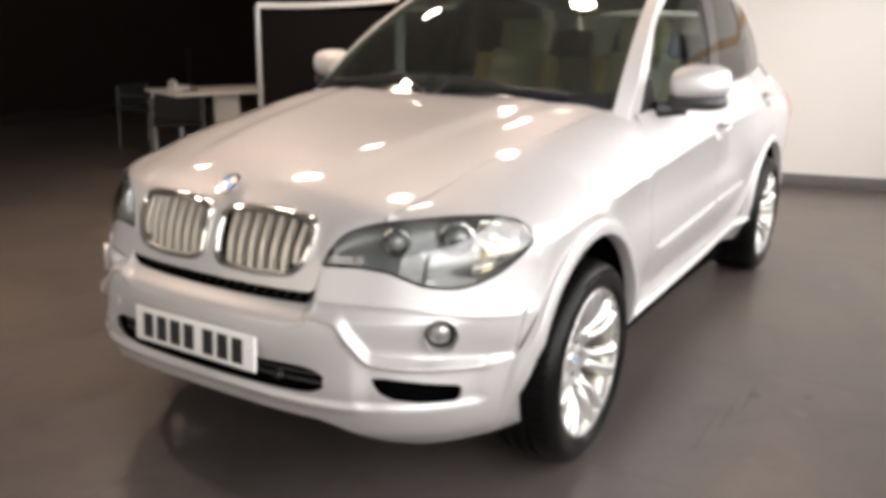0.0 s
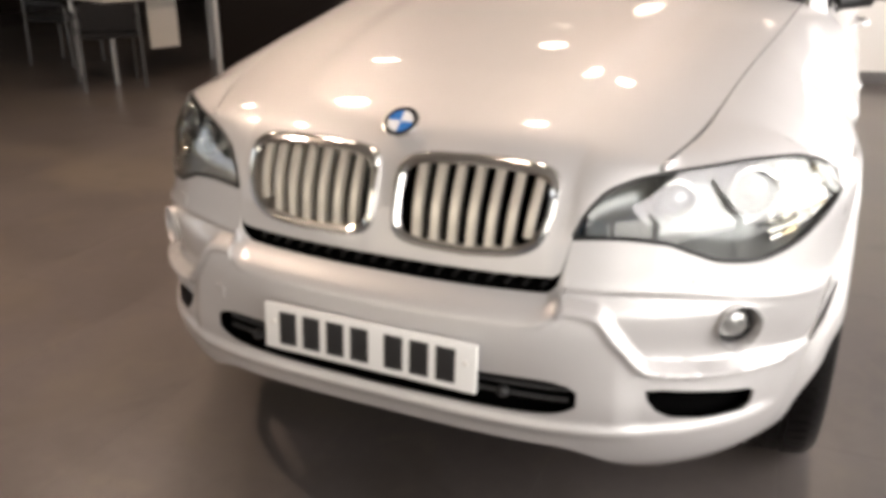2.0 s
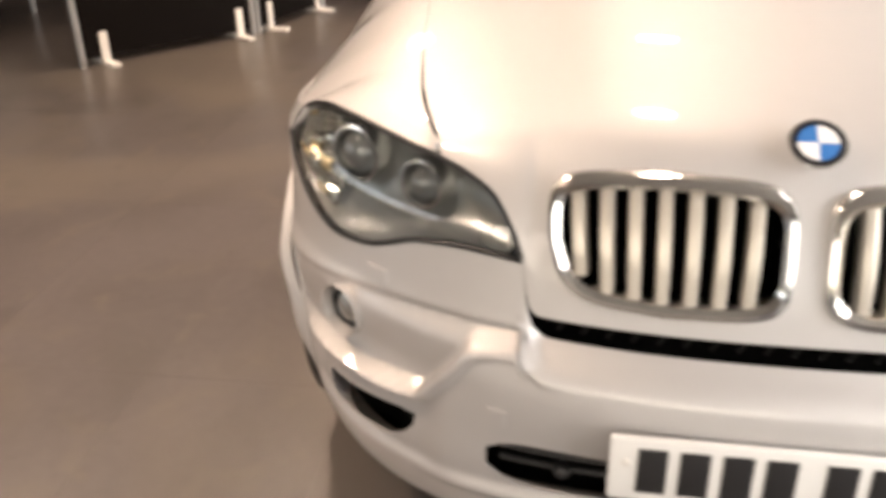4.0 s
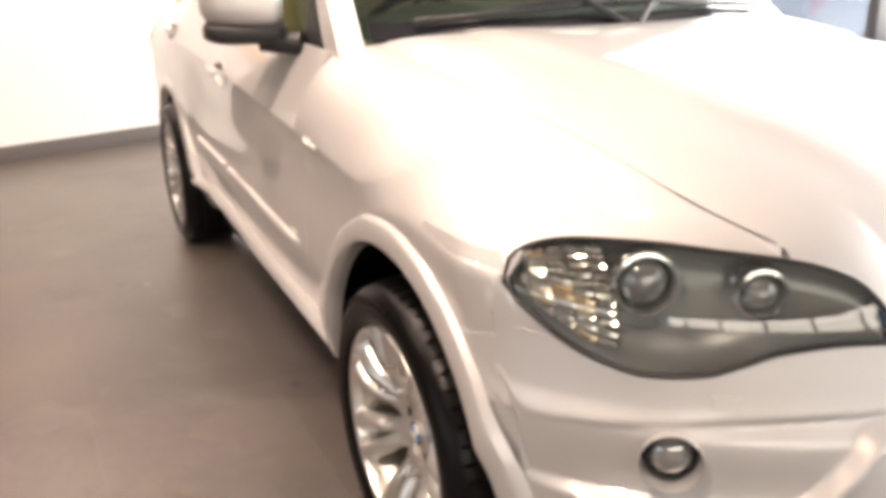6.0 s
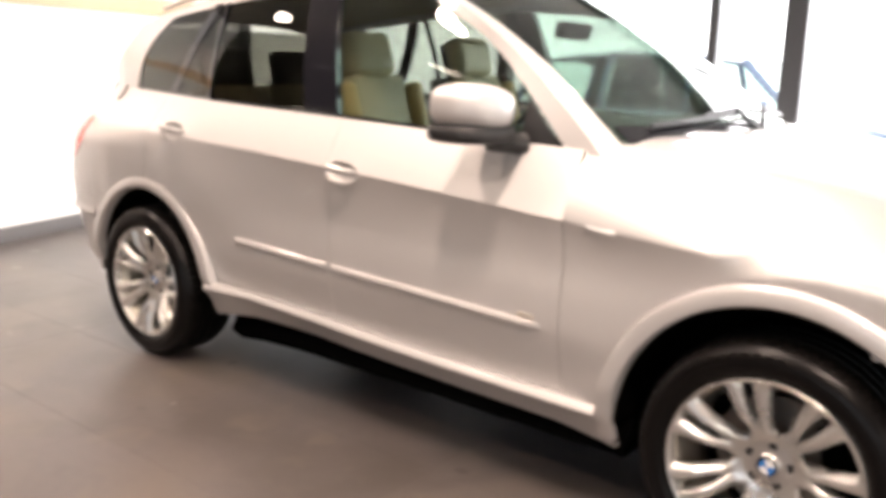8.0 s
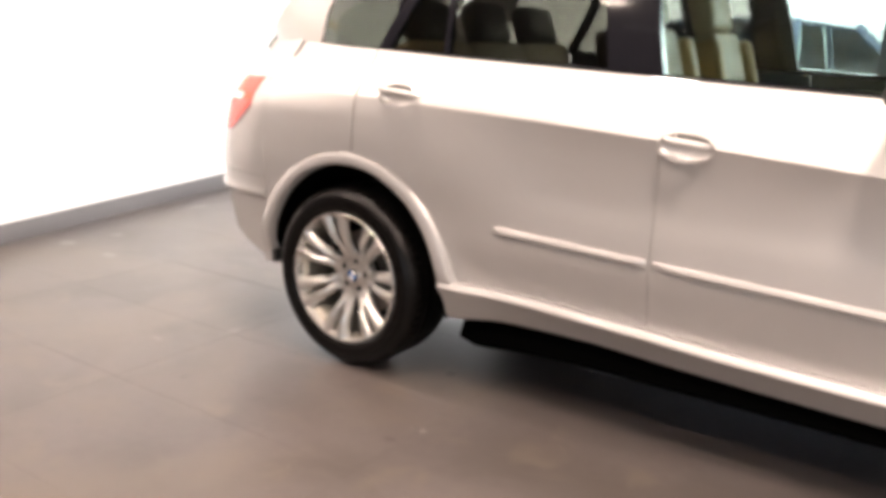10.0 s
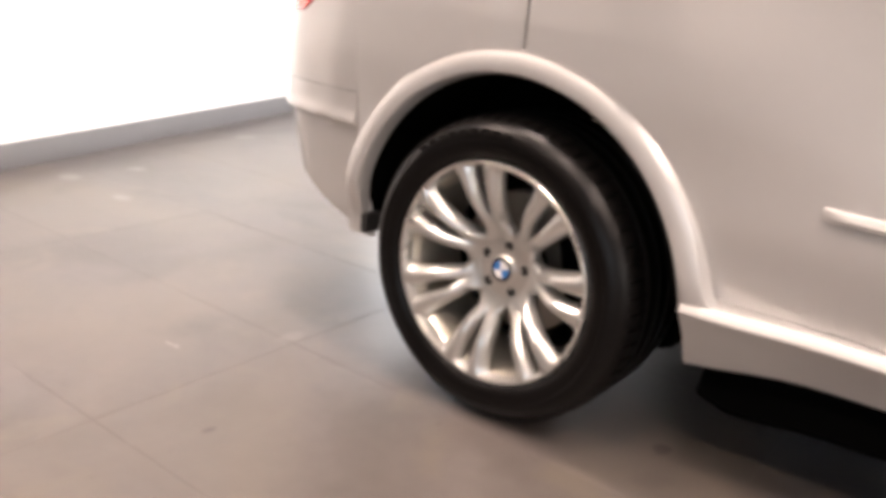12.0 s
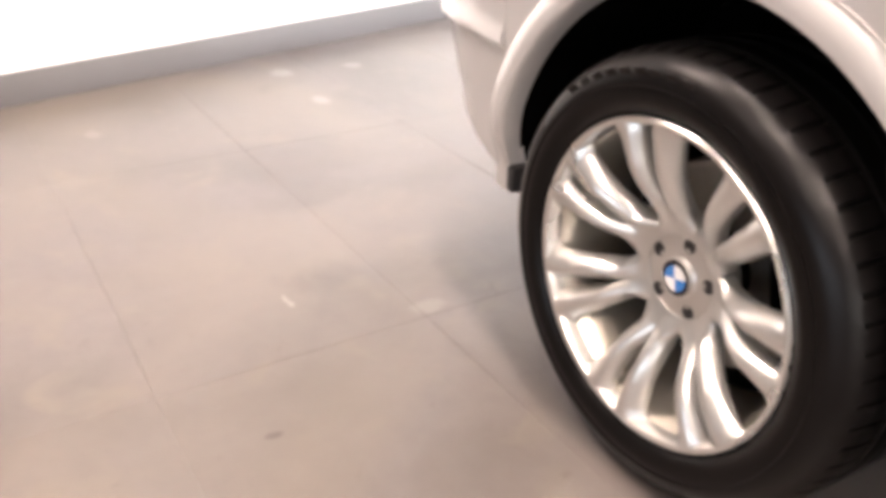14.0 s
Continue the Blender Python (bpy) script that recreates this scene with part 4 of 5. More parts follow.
def mirror(side, door):
    bm = bmesh.new()
    bmesh.ops.create_uvsphere(bm, u_segments=36, v_segments=24, radius=1)
    for v in bm.verts:
        c = v.co
        s = lambda q, p: math.copysign(abs(q) ** p, q)
        x, y, z = s(c.x, .72), s(c.y, .62), s(c.z, .66)
        if x < 0:
            x *= .42
        z *= 1 - .12 * max(0, y)
        v.co = (-1.0 + .132 * x - .03 * y, .972 + .112 * y, 1.284 + .076 * z + .006 * y)
    m = part("door_mirror", flipped(bm, side), PAINT, door, "silver door mirror with a black foot")
    bm = bmesh.new()
    bmesh.ops.create_uvsphere(bm, u_segments=28, v_segments=14, radius=1)
    for v in bm.verts:
        c = v.co
        s = lambda q, p: math.copysign(abs(q) ** p, q)
        x, y, z = s(c.x, .7), s(c.y, .6), s(c.z, .5)
        v.co = (-.978 + .105 * x - .03 * y, .966 + .112 * y, 1.205 + .034 * z)
    part("foot", flipped(bm, side), BLACK, m, "black mirror foot")
    rows = tube(bmesh.new(), [(-.93, .93, 1.185), (-.90, .875, 1.175), (-.87, .825, 1.172)], .03, 12, radii=[.036, .032, .036])
    part("arm", flipped(rows, side), BLACK, m, "black mirror arm")
    bm = box(bmesh.new(), -1.063, -1.057, .885, 1.06, 1.215, 1.335, .0025)
    part("mirror_glass", flipped(bm, side), CHROME, m, "mirror glass")


def spoke_face(r):
    """How far the spokes' face lies inside the rim at a radius: a dished wheel."""
    return -.072 + .060 * smooth(.050, .195, r) + .009 * smooth(.16, .256, r)


def make_wheel():
    """One wheel, its outer face towards +y and its middle at the origin."""
    w = part("wheel", lathe(bmesh.new(), [(.249, -.03), (.251, -.006), (.2545, .001), (.262, .004), (.2655, .0), (.2655, -.010), (.256, -.016), (.254, -.03)], 72, True), ALLOY, car, "silver alloy wheel with seven double spokes")
    prof = [(.252, -.255), (.30, -.275), (.335, -.274), (.352, -.262), (.3605, -.24), (.3635, -.205), (.3635, -.185), (.356, -.183), (.356, -.175), (.3638, -.173), (.3640, -.135), (.356, -.133), (.356, -.125), (.3640, -.123), (.3635, -.085), (.356, -.083), (.356, -.075), (.3632, -.073), (.3625, -.052), (.3605, -.035), (.355, -.016), (.345, -.002), (.333, .008), (.318, .0145), (.312, .0145), (.309, .0125), (.295, .0145), (.283, .010), (.272, .003), (.2665, -.006), (.252, -.012)]
    bm = bmesh.new()
    # narrow cuts across both shoulders
    steps = (0, .05, .17, .22, .48, .74)
    seg = 62 * len(steps)
    rings = []
    for i, (r, y) in enumerate(prof):
        ring = []
        for k in range(seg):
            q = r
            if .3595 < r < .3632 and (-.06 < y < -.03 or -.245 < y < -.20) and k % 6 in (1, 2):
                q = r - .007
            a = 2 * math.pi * (k // 6 + steps[k % 6]) / 62
            ring.append(bm.verts.new((q * math.cos(a), y, q * math.sin(a))))
        rings.append(ring)
    for i in range(len(prof)):
        for k in range(seg):
            n = (i + 1) % len(prof)
            bm.faces.new((rings[i][k], rings[i][(k + 1) % seg], rings[n][(k + 1) % seg], rings[n][k]))
    part("tyre", bm, RUBBER, w, "wide black low-profile tyre", 30)
    # seven pairs of spokes that rise from the sunk hub to the rim
    for j in range(7):
        for e in (1, -1):
            rows = []
            for t in spread(0, 1, 26):
                r = .070 + .186 * t
                inner = .052 * smooth(.120, .165, r) - .010 * smooth(.21, .25, r)
                outer = .4488 - .150 * smooth(.088, .118, r) - .022 * smooth(.12, .22, r) + .05 * smooth(.238, .256, r)
                y = spoke_face(r)
                dp = .036 - .012 * t
                slot, gap = smooth(.085, .150, r), smooth(.08, .115, r)
                row = []
                for u, v in ((0, -dp), (.0, -.013 * slot), (.08, -.006 * slot), (.24, .004 * slot), (.42, .007 * slot), (.60, .004 * gap), (.80, -.005 * gap), (.93, -.013 * gap), (1.0, -.022 * gap), (1.0, -dp)):
                    a = math.pi / 2 + 2 * math.pi * j / 7 + e * (inner + (outer - inner) * u + .0006)
                    row.append((r * math.cos(a), y + v, r * math.sin(a)))
                rows.append(row)
            bm = bmesh.new()
            v = [[bm.verts.new(p) for p in r] for r in rows]
            for i in range(len(v) - 1):
                for k in range(10):
                    bm.faces.new((v[i][k], v[i][(k + 1) % 10], v[i + 1][(k + 1) % 10], v[i + 1][k]))
            bm.faces.new(v[0])
            bm.faces.new(v[-1][::-1])
            part("spoke", bm, ALLOY, w, "", 45)
    part("hub", lathe(bmesh.new(), [(.0, -.066), (.031, -.066), (.035, -.070), (.062, -.0715), (.074, -.0725), (.082, -.0765), (.083, -.085), (.083, -.115), (.0, -.115)], 40), ALLOY, w)
    roundel(w, Matrix.Translation((0, -.066, 0)), .031, "centre_cap")
    for k in range(5):
        a = math.pi / 2 + .384 + 2 * math.pi * k / 5
        bm = lathe(bmesh.new(), [(.0, -.0708), (.0045, -.0706), (.0060, -.0710), (.0105, -.0708), (.0118, -.0704), (.0121, -.0712), (.0121, -.09), (.0, -.09)], 18)
        bm.transform(Matrix.Translation((.058 * math.cos(a), 0, .058 * math.sin(a))))
        part("wheel_bolt", bm, BLACK, w, "recessed dark wheel bolt")
    part("brake_disc", lathe(bmesh.new(), [(.07, -.150), (.172, -.150), (.175, -.155), (.175, -.172), (.07, -.172)], 48, True), STEEL, w, "dull steel brake disc")
    for k in range(9):
        a = 1.15 + .095 * k
        b = box(bmesh.new(), -.011, .011, -.0015, .0012, -.010, .010, .0006, 1)
        b.transform(Matrix.Rotation(-a, 4, "Y") @ Matrix.Translation((.327, .0105, 0)) @ Matrix.Rotation(.5, 4, "Z"))
        part("sidewall_bar", b, RUBBER, w)
    bm = bmesh.new()
    part("brake_caliper", box(bm, -.20, -.12, -.185, -.125, -.09, .09, .015), DARK, w, "dark brake caliper")
    part("barrel", lathe(bmesh.new(), [(.226, -.22), (.228, -.14), (.234, -.07), (.246, -.028), (.252, -.022), (.252, -.22)], 60, True), BARREL, w, "bright inner rim")
    back = lathe(bmesh.new(), [(.0, -.19), (.244, -.19), (.244, -.20), (.0, -.20)], 40)
    part("brake_shield", back, DARK, w)
    return w


def wheels():
    w = make_wheel()
    w.matrix_local = pose(0, .944, .364, 0, -4, 0)
    copy_thing(w, pose(-AXLE, .950, .364, 0, 20, 0))
    copy_thing(w, pose(0, -.944, .364, 0, 14.5, 180))
    copy_thing(w, pose(-AXLE, -.956, .364, 0, 13.5, 180))


def cushion(bm, x0, x1, y0, y1, z0, z1, bevel):
    return box(bm, x0, x1, y0, y1, z0, z1, bevel, 3)


def seat(y, z=.0):
    """A front seat: cream face, dark back."""
    s = part("front_seat", cushion(bmesh.new(), -1.82, -1.28, y - .23, y + .23, .62, .80, .06), LEATHER, car, "cream leather front seat with a dark back")
    lean = Matrix.Translation((-1.80, y, .72)) @ Matrix.Rotation(radians(-17), 4, "Y")
    for nm, bm, mat in (
        ("backrest", cushion(bmesh.new(), -.055, .055, -.17, .17, 0, .665, .035), LEATHER),
        ("seat_shell", cushion(bmesh.new(), -.105, -.04, -.245, .245, -.02, .68, .04), DARK_LEATHER),
        ("bolster", cushion(bmesh.new(), -.05, .085, -.255, -.165, .02, .63, .04), SUNLIT_TAN_LEATHER),
        ("bolster", cushion(bmesh.new(), -.05, .085, .165, .255, .02, .63, .04), SUNLIT_TAN_LEATHER),
        ("headrest", cushion(bmesh.new(), -.06, .055, -.135, .135, .665, .86, .05), LEATHER),
        ("headrest_back", cushion(bmesh.new(), -.085, -.03, -.13, .13, .67, .85, .035), DARK_LEATHER),
        ("headrest_post", tube(tube(bmesh.new(), [(-.02, .06, .60), (-.02, .06, .70)], .008), [(-.02, -.06, .60), (-.02, -.06, .70)], .008), CHROME),
    ):
        bm.transform(lean)
        part(nm, bm, mat, s, "")
    return s


def interior():
    bm = bmesh.new()
    box(bm, -2.40, -.62, -.79, .79, .42, .46)
    box(bm, -3.5, -2.40, -.79, .79, .87, .90)
    for side in (1, -1):
        box(bm, -2.40, -.70, side * .80 - .02, side * .80 + .02, .46, 1.14, .01)
        box(bm, -3.4, -2.40, side * .80 - .02, side * .80 + .02, .87, 1.14, .01)
    part("cabin_trim", bm, DASH, car, "dark cabin lining")
    seat(.37)
    seat(-.37)
    b = part("rear_bench", cushion(bmesh.new(), -2.72, -2.22, -.68, .68, .60, .82, .06), LEATHER, car, "cream leather rear bench")
    lean = Matrix.Translation((-2.70, 0, .74)) @ Matrix.Rotation(radians(-20), 4, "Y")
    for y in (-.44, 0, .44):
        bm = cushion(bmesh.new(), -.06, .05, y - .215, y + .215, 0, .58, .04)
        bm.transform(lean)
        part("bench_back", bm, LEATHER, b, "")
        bm = cushion(bmesh.new(), -.05, .05, y - .145, y + .145, .57, .77, .05)
        bm.transform(lean)
        part("headrest", bm, DARK_LEATHER, b, "")
    rows = []
    for t in spread(-1, 1, 34):
        y = .76 * t
        hood = .045 * math.exp(-((y + .37) / .17) ** 2)
        rows.append([(-.56, y, 1.172), (-.64, y, 1.194), (-.76, y, 1.214 + .4 * hood), (-.88, y, 1.226 + hood), (-.965, y, 1.222 + hood), (-1.0, y, 1.18 + .7 * hood), (-.98, y, 1.04), (-.94, y, .82), (-.92, y, .60)])
    part("dashboard", shell(rows, .02, (-.5, 0, .7)), DASH, car, "grey-green dashboard top")
    m = Matrix.Translation((-1.13, -.37, 1.12)) @ Matrix.Rotation(radians(-66), 4, "Y")
    bm = tube(bmesh.new(), [(.185 * math.cos(a), .185 * math.sin(a), 0) for a in spread(0, 2 * math.pi * 35 / 36, 36)], .016, 10, True)
    bm.transform(m)
    wheel_ = part("steering_wheel", bm, GLOSS_BLACK, car, "black leather steering wheel")
    bm = cushion(bmesh.new(), -.07, .07, -.085, .085, -.03, .02, .02)
    bm.transform(m)
    part("steering_boss", bm, BLACK, wheel_)
    for a in (0, math.pi, -math.pi / 2):
        bm = tube(bmesh.new(), [(0, 0, -.01), (.18 * math.sin(a + math.pi / 2) * 0 + .18 * math.cos(a + math.pi / 2), .18 * math.sin(a + math.pi / 2), 0)], .013, 8)
        bm.transform(m)
        part("steering_spoke", bm, BLACK, wheel_)
    bm = cushion(bmesh.new(), -.02, .02, -.12, .12, -.035, .035, .018)
    bm.transform(Matrix.Translation((-1.20, 0, 1.56)) @ Matrix.Rotation(radians(15), 4, "Y"))
    part("rear_view_mirror", bm, BLACK, car, "black rear-view mirror")
    rows = [[(x, t * (rail_y(x) - .07), rail_z(x) + .0 + .045 * (1 - t * t)) for t in spread(-1, 1, 14)] for x in spread(-1.36, -3.4, 20)]
    part("headlining", shell(rows, .004), BEIGE_TRIM, car, "beige headlining")
    part("centre_console", cushion(bmesh.new(), -1.9, -.95, -.12, .12, .46, .78, .04), DASH, car, "grey centre console")


def plate():
    p = part("number_plate", box(bmesh.new(), -.006, .006, -.26, .26, -.0555, .0555, .004), WHITE_PLATE, car, "white number plate with black bars")
    p.matrix_local = pose(.936, 0, .555, 0, -3, 0)
    x = -.219
    for k in range(7):
        bm = box(bmesh.new(), .0062, .0076, x, x + .044, -.0395, .0395, .0004)
        part("plate_bar", bm, PLATE_BLACK, p)
        x += .050 + .011 + (.033 - .011 if k == 3 else 0)
    for y in (-.235, .235):
        bm = lathe(bmesh.new(), [(0, .0062), (.007, .0062), (.006, .009), (0, .0098)], 12)
        bm.transform(Matrix.Rotation(radians(-90), 4, "Z") @ Matrix.Translation((0, 0, 0)))
        bm.transform(Matrix.Translation((0, y, .012)))
        part("screw_cap", bm, WHITE_PLASTIC, p)


bonnet()
kidneys()
front_bumper()
plate()
roundel(car, Matrix.Translation((.752, 0, 1.008)) @ Vector((.62, 0, .78)).to_track_quat("Y", "Z").to_matrix().to_4x4(), .041)
for side in (1, -1):
    wing(side)
    headlight(side)
    door_f, door_r = doors(side)
    sill(side)
    arch_trim(side, 0, "front_arch_lip", -.18, math.pi + .132)
    arch_trim(side, -AXLE, "rear_arch_lip", .05, math.pi + .05)
    greenhouse(side, door_f, door_r)
    mirror(side, door_f)
    rows = [[(x, body_y(x, z) + .001 + .007 * math.sin(math.pi * (x + .47) / -.105), z) for z in spread(crease(x) - .008 - .05 * (x + .52), crease(x) + .006, 4)] for x in spread(-.475, -.57, 12)]
    part("side_indicator", flipped(shell(rows, .006), side), WHITE_ENAMEL, car, "clear side indicator with a chrome edge")
rear_end()
screen_and_roof()
interior()
wheels()
# underbody boxes, sized to keep light from passing under the car
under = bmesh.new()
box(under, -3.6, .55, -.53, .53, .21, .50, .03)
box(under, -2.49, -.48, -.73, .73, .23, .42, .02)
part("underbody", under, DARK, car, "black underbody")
# a black solid that stands in for the shadow band under the sills
sill_shadow_low = curve((-2.47, .200), (-2.44, .172), (-2.41, .169), (-2.2, .190), (-1.85, .203), (-.46, .206))
rows = [[(x, y * .01 * (81 - 6 * f), sill_shadow_low(x) + .12 * f) for y, f in ((-1, 1), (-1, .1), (-.985, 0), (.985, 0), (1, .1), (1, 1))] for x in spread(-2.46, -.46, 30)]
# unseen block at the rear axle, added to stop light under the tail
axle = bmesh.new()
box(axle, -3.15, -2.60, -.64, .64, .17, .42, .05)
part("rear_light_block", axle, DARK, car, "black block in the rear axle's place, added to stop light under the car")
part("sill_shadow_solid", shell(rows, .02, (-1.5, 0, .6)), DARK, car, "black solid in place of the shadow under the sills")

# ---- the showroom ----
TURN = 1.3                      # the tiles' lines lie a little askew to the car


def slab(name, label, x0, x1, y0, y1, z0, z1, mat, bevel=0.0):
    return tagged(part(name, box(bmesh.new(), x0, x1, y0, y1, z0, z1, bevel), mat, None, label), kind="structure", category=name.split("_")[0])


floor = slab("floor", "dark grout bed under large grey floor tiles", -13, 7, -11, 2.66, -.139, -.0010, GROUT)
slab("ceiling", "plain ceiling, darkened to dim its bounce light, with small downlights", -13, 7, -11, 2.66, CEILING, CEILING + .15, CEIL)

WALL_TURN = math.degrees(math.atan(.28))


def rear_wall():
    # runs from (-5.45, -2.15) past (-6.05, 0) to the glass front
    L0, L1 = -2.2, 2.85
    w = part("wall_rear", box(bmesh.new(), -.16, 0, L0, L1, 0, 1.80), WALL, None, "white painted wall behind the car")
    w.matrix_world = pose(-6.05, 0, 0, 0, 0, WALL_TURN)
    tagged(w, category="wall", kind="structure")
    s = part("baseboard", box(bmesh.new(), .002, .020, L0, L1, 0, .125, .003), SKIRTING, None, "dark grey skirting board")
    s.matrix_world = w.matrix_world.copy()
    tagged(s, category="skirting", kind="structure")
    s = part("trim_wood", box(bmesh.new(), -.17, .03, L0, L1, 1.80, 1.95, .004), WOOD, None, "pale oak band on top of the wall")
    s.matrix_world = w.matrix_world.copy()
    tagged(s, category="trim", kind="structure")
    u = part("wall_upper", box(bmesh.new(), -.14, -.02, L0, L1, 1.95, CEILING), WALL, None, "white painted wall above the oak band")
    u.matrix_world = w.matrix_world.copy()
    tagged(u, category="wall", kind="structure")


rear_wall()
slab("wall_far", "dark brown wall at the back of the showroom", -13, -12.8, -11, 2.6, 0, CEILING, DARKWALL)
slab("wall_side", "dark brown side wall of the showroom", -13, -1.2, -11, -10.8, 0, CEILING, DARKWALL)
# unseen glass front, added to go with the flank's fill light
f = part("window_side", box(box(bmesh.new(), -1.2, 6.8, -10.95, -10.85, 0, .12, .004), -1.2, 6.8, -10.95, -10.85, 2.85, CEILING, .004), GREY_FRAME, None, "unseen grey-framed glass front, added as an opening for the flank fill light")
tagged(f, category="window", kind="structure")
for k in range(6):
    part("mullion", box(bmesh.new(), -1.2 + 1.58 * k, -1.1 + 1.58 * k, -10.96, -10.84, .12, 2.85, .005), GREY_FRAME, f)
for k in range(5):
    part("pane", box(bmesh.new(), -1.1 + 1.58 * k, .38 + 1.58 * k, -10.904, -10.896, .12, 2.85), SHOPGLASS, f).visible_shadow = False
slab("wall_front", "plain wall beside the front windows", 6.8, 7, -11, -6.2, 0, CEILING, WALL)
f = part("window_ahead", box(box(bmesh.new(), 6.82, 6.92, -6.2, 2.6, 0, .12, .004), 6.82, 6.92, -6.2, 2.6, 2.75, CEILING, .004), GREY_FRAME, None, "grey-framed glass front ahead of the car")
tagged(f, category="window", kind="structure")
for k in range(7):
    part("mullion", box(bmesh.new(), 6.81, 6.93, -6.2 + 1.44 * k, -6.1 + 1.44 * k, .12, 2.75, .005), GREY_FRAME, f)
for k in range(6):
    part("pane", box(bmesh.new(), 6.866, 6.874, -6.1 + 1.44 * k, -4.76 + 1.44 * k, .12, 2.75), SHOPGLASS, f).visible_shadow = False


def glass_front():
    y = 2.66
    posts = [(-6.8, .06), (-5.2, .05), (-3.4, .05), (-1.66, .035), (-1.12, .07), (-.42, .05), (1.3, .06), (3.1, .05), (4.9, .05), (6.8, .06)]
    f = part("window_front", box(box(bmesh.new(), -6.8, 6.8, y - .05, y + .05, 0, .08, .004), -6.8, 6.8, y - .05, y + .05, 2.75, CEILING, .004), GREY_FRAME, None, "tall grey-framed glass shop front")
    tagged(f, category="window", kind="structure")
    for x, w in posts:
        part("mullion", box(bmesh.new(), x - w, x + w, y - .06, y + .06, .08, 2.75, .005), GREY_FRAME, f)
    for (a, wa), (b, wb) in zip(posts, posts[1:]):
        p = part("pane", box(bmesh.new(), a + wa, b - wb, y - .004, y + .004, .08, 2.75), SHOPGLASS, f)
        p.visible_shadow = False


glass_front()

# ---- outside ----
ground = slab("ground", "grey asphalt forecourt", -60, 60, -60, 80, -.23, -.03, ASPHALT)


def parked_car(label, x, y, turn, mat):
    """A tall family car that one can see through: body, roof, pillars, panes, mirrors, wheels."""
    c = thing("parked_car", label, "car", (x, y, -.03), turn)
    rows = []
    prof = [(-2.15, .60, .70), (-2.10, .74, 1.00), (-1.6, .84, 1.05), (-.6, .86, 1.05), (.4, .86, 1.06), (1.05, .85, 1.12), (1.5, .82, 1.04), (1.95, .72, .90), (2.15, .58, .66)]
    for xx, w, h in prof:
        rows.append([(xx, w * k, .22 + (h - .22) * q) for k, q in ((-.92, 0), (-1.02, .3), (-1.03, .62), (-1.0, .86), (-.93, 1), (-.5, 1.02), (.5, 1.02), (.93, 1), (1.0, .86), (1.03, .62), (1.02, .3), (.92, 0))])
    part("body", shell(rows, .02, (0, 0, .5)), mat, c)
    rows = [[(xx, k * w, h - .05 * abs(k) ** 3) for k in spread(-1, 1, 11)] for xx, w, h in ((-1.85, .60, 1.56), (-1.5, .63, 1.62), (-.7, .65, 1.66), (0, .64, 1.65), (.45, .61, 1.59))]
    part("roof", shell(rows, .04, (0, 0, 1.0)), mat, c)
    feet = [(-2.02, -1.80, 1.53), (-.95, -.90, 1.62), (.02, -.05, 1.61), (1.06, .47, 1.55)]
    for k in (1, -1):
        for lo_, hi_, h in feet:
            pts = [Vector((lo_ + (hi_ - lo_) * t, k * (.79 - .17 * t + .03 * math.sin(math.pi * t)), 1.03 + (h - 1.03) * t)) for t in spread(0, 1, 7)]
            part("pillar", tube(bmesh.new(), pts, .04, 8), mat, c)
        for (a0, a1, h0), (b0, b1, h1) in zip(feet, feet[1:]):
            rows = [[(a0 + .04 + (a1 - a0) * t + ((b0 - .04 + (b1 - b0) * t) - (a0 + .04 + (a1 - a0) * t)) * u, k * (.785 - .17 * t), 1.04 + (h0 + (h1 - h0) * u - 1.06) * t) for t in spread(0, 1, 4)] for u in spread(0, 1, 5)]
            part("side_window", shell(rows, .006, (0, 0, 1)), WINDOW, c).visible_shadow = False
        bm = bmesh.new()
        bmesh.ops.create_uvsphere(bm, u_segments=16, v_segments=10, radius=1)
        bm.transform(Matrix.Translation((.80, k * .95, 1.13)) @ Matrix.Diagonal((.07, .11, .075, 1)))
        part("wing_mirror", bm, mat, c)
        for xx in (-1.3, 1.35):
            bm = lathe(bmesh.new(), [(.2, -.09), (.30, -.1), (.32, -.06), (.32, .06), (.30, .1), (.2, .09)], 28, True)
            bm.transform(Matrix.Translation((xx, k * .80, .32)))
            t = part("wheel", bm, RUBBER, c)
            bm = lathe(bmesh.new(), [(.0, .07 * k), (.2, .08 * k), (.21, .05 * k), (0, .04 * k)], 24)
            bm.transform(Matrix.Translation((xx, k * .80, .32)))
            part("rim", bm, ALLOY, t)
    rows = [[(1.09 - .60 * v, k * (.76 - .15 * v), 1.11 + .45 * v) for v in spread(0, 1, 5)] for k in spread(-1, 1, 9)]
    part("windscreen", shell(rows, .006, (0, 0, 1)), WINDOW, c).visible_shadow = False
    return c


parked_car("pale blue family car parked outside the glass front", -2.75, 5.6, 0, PALE_CAR)

slab("backdrop", "bright hazy daylight across the forecourt", -40, 40, 20, 20.2, -.03, 14, BACKDROP)

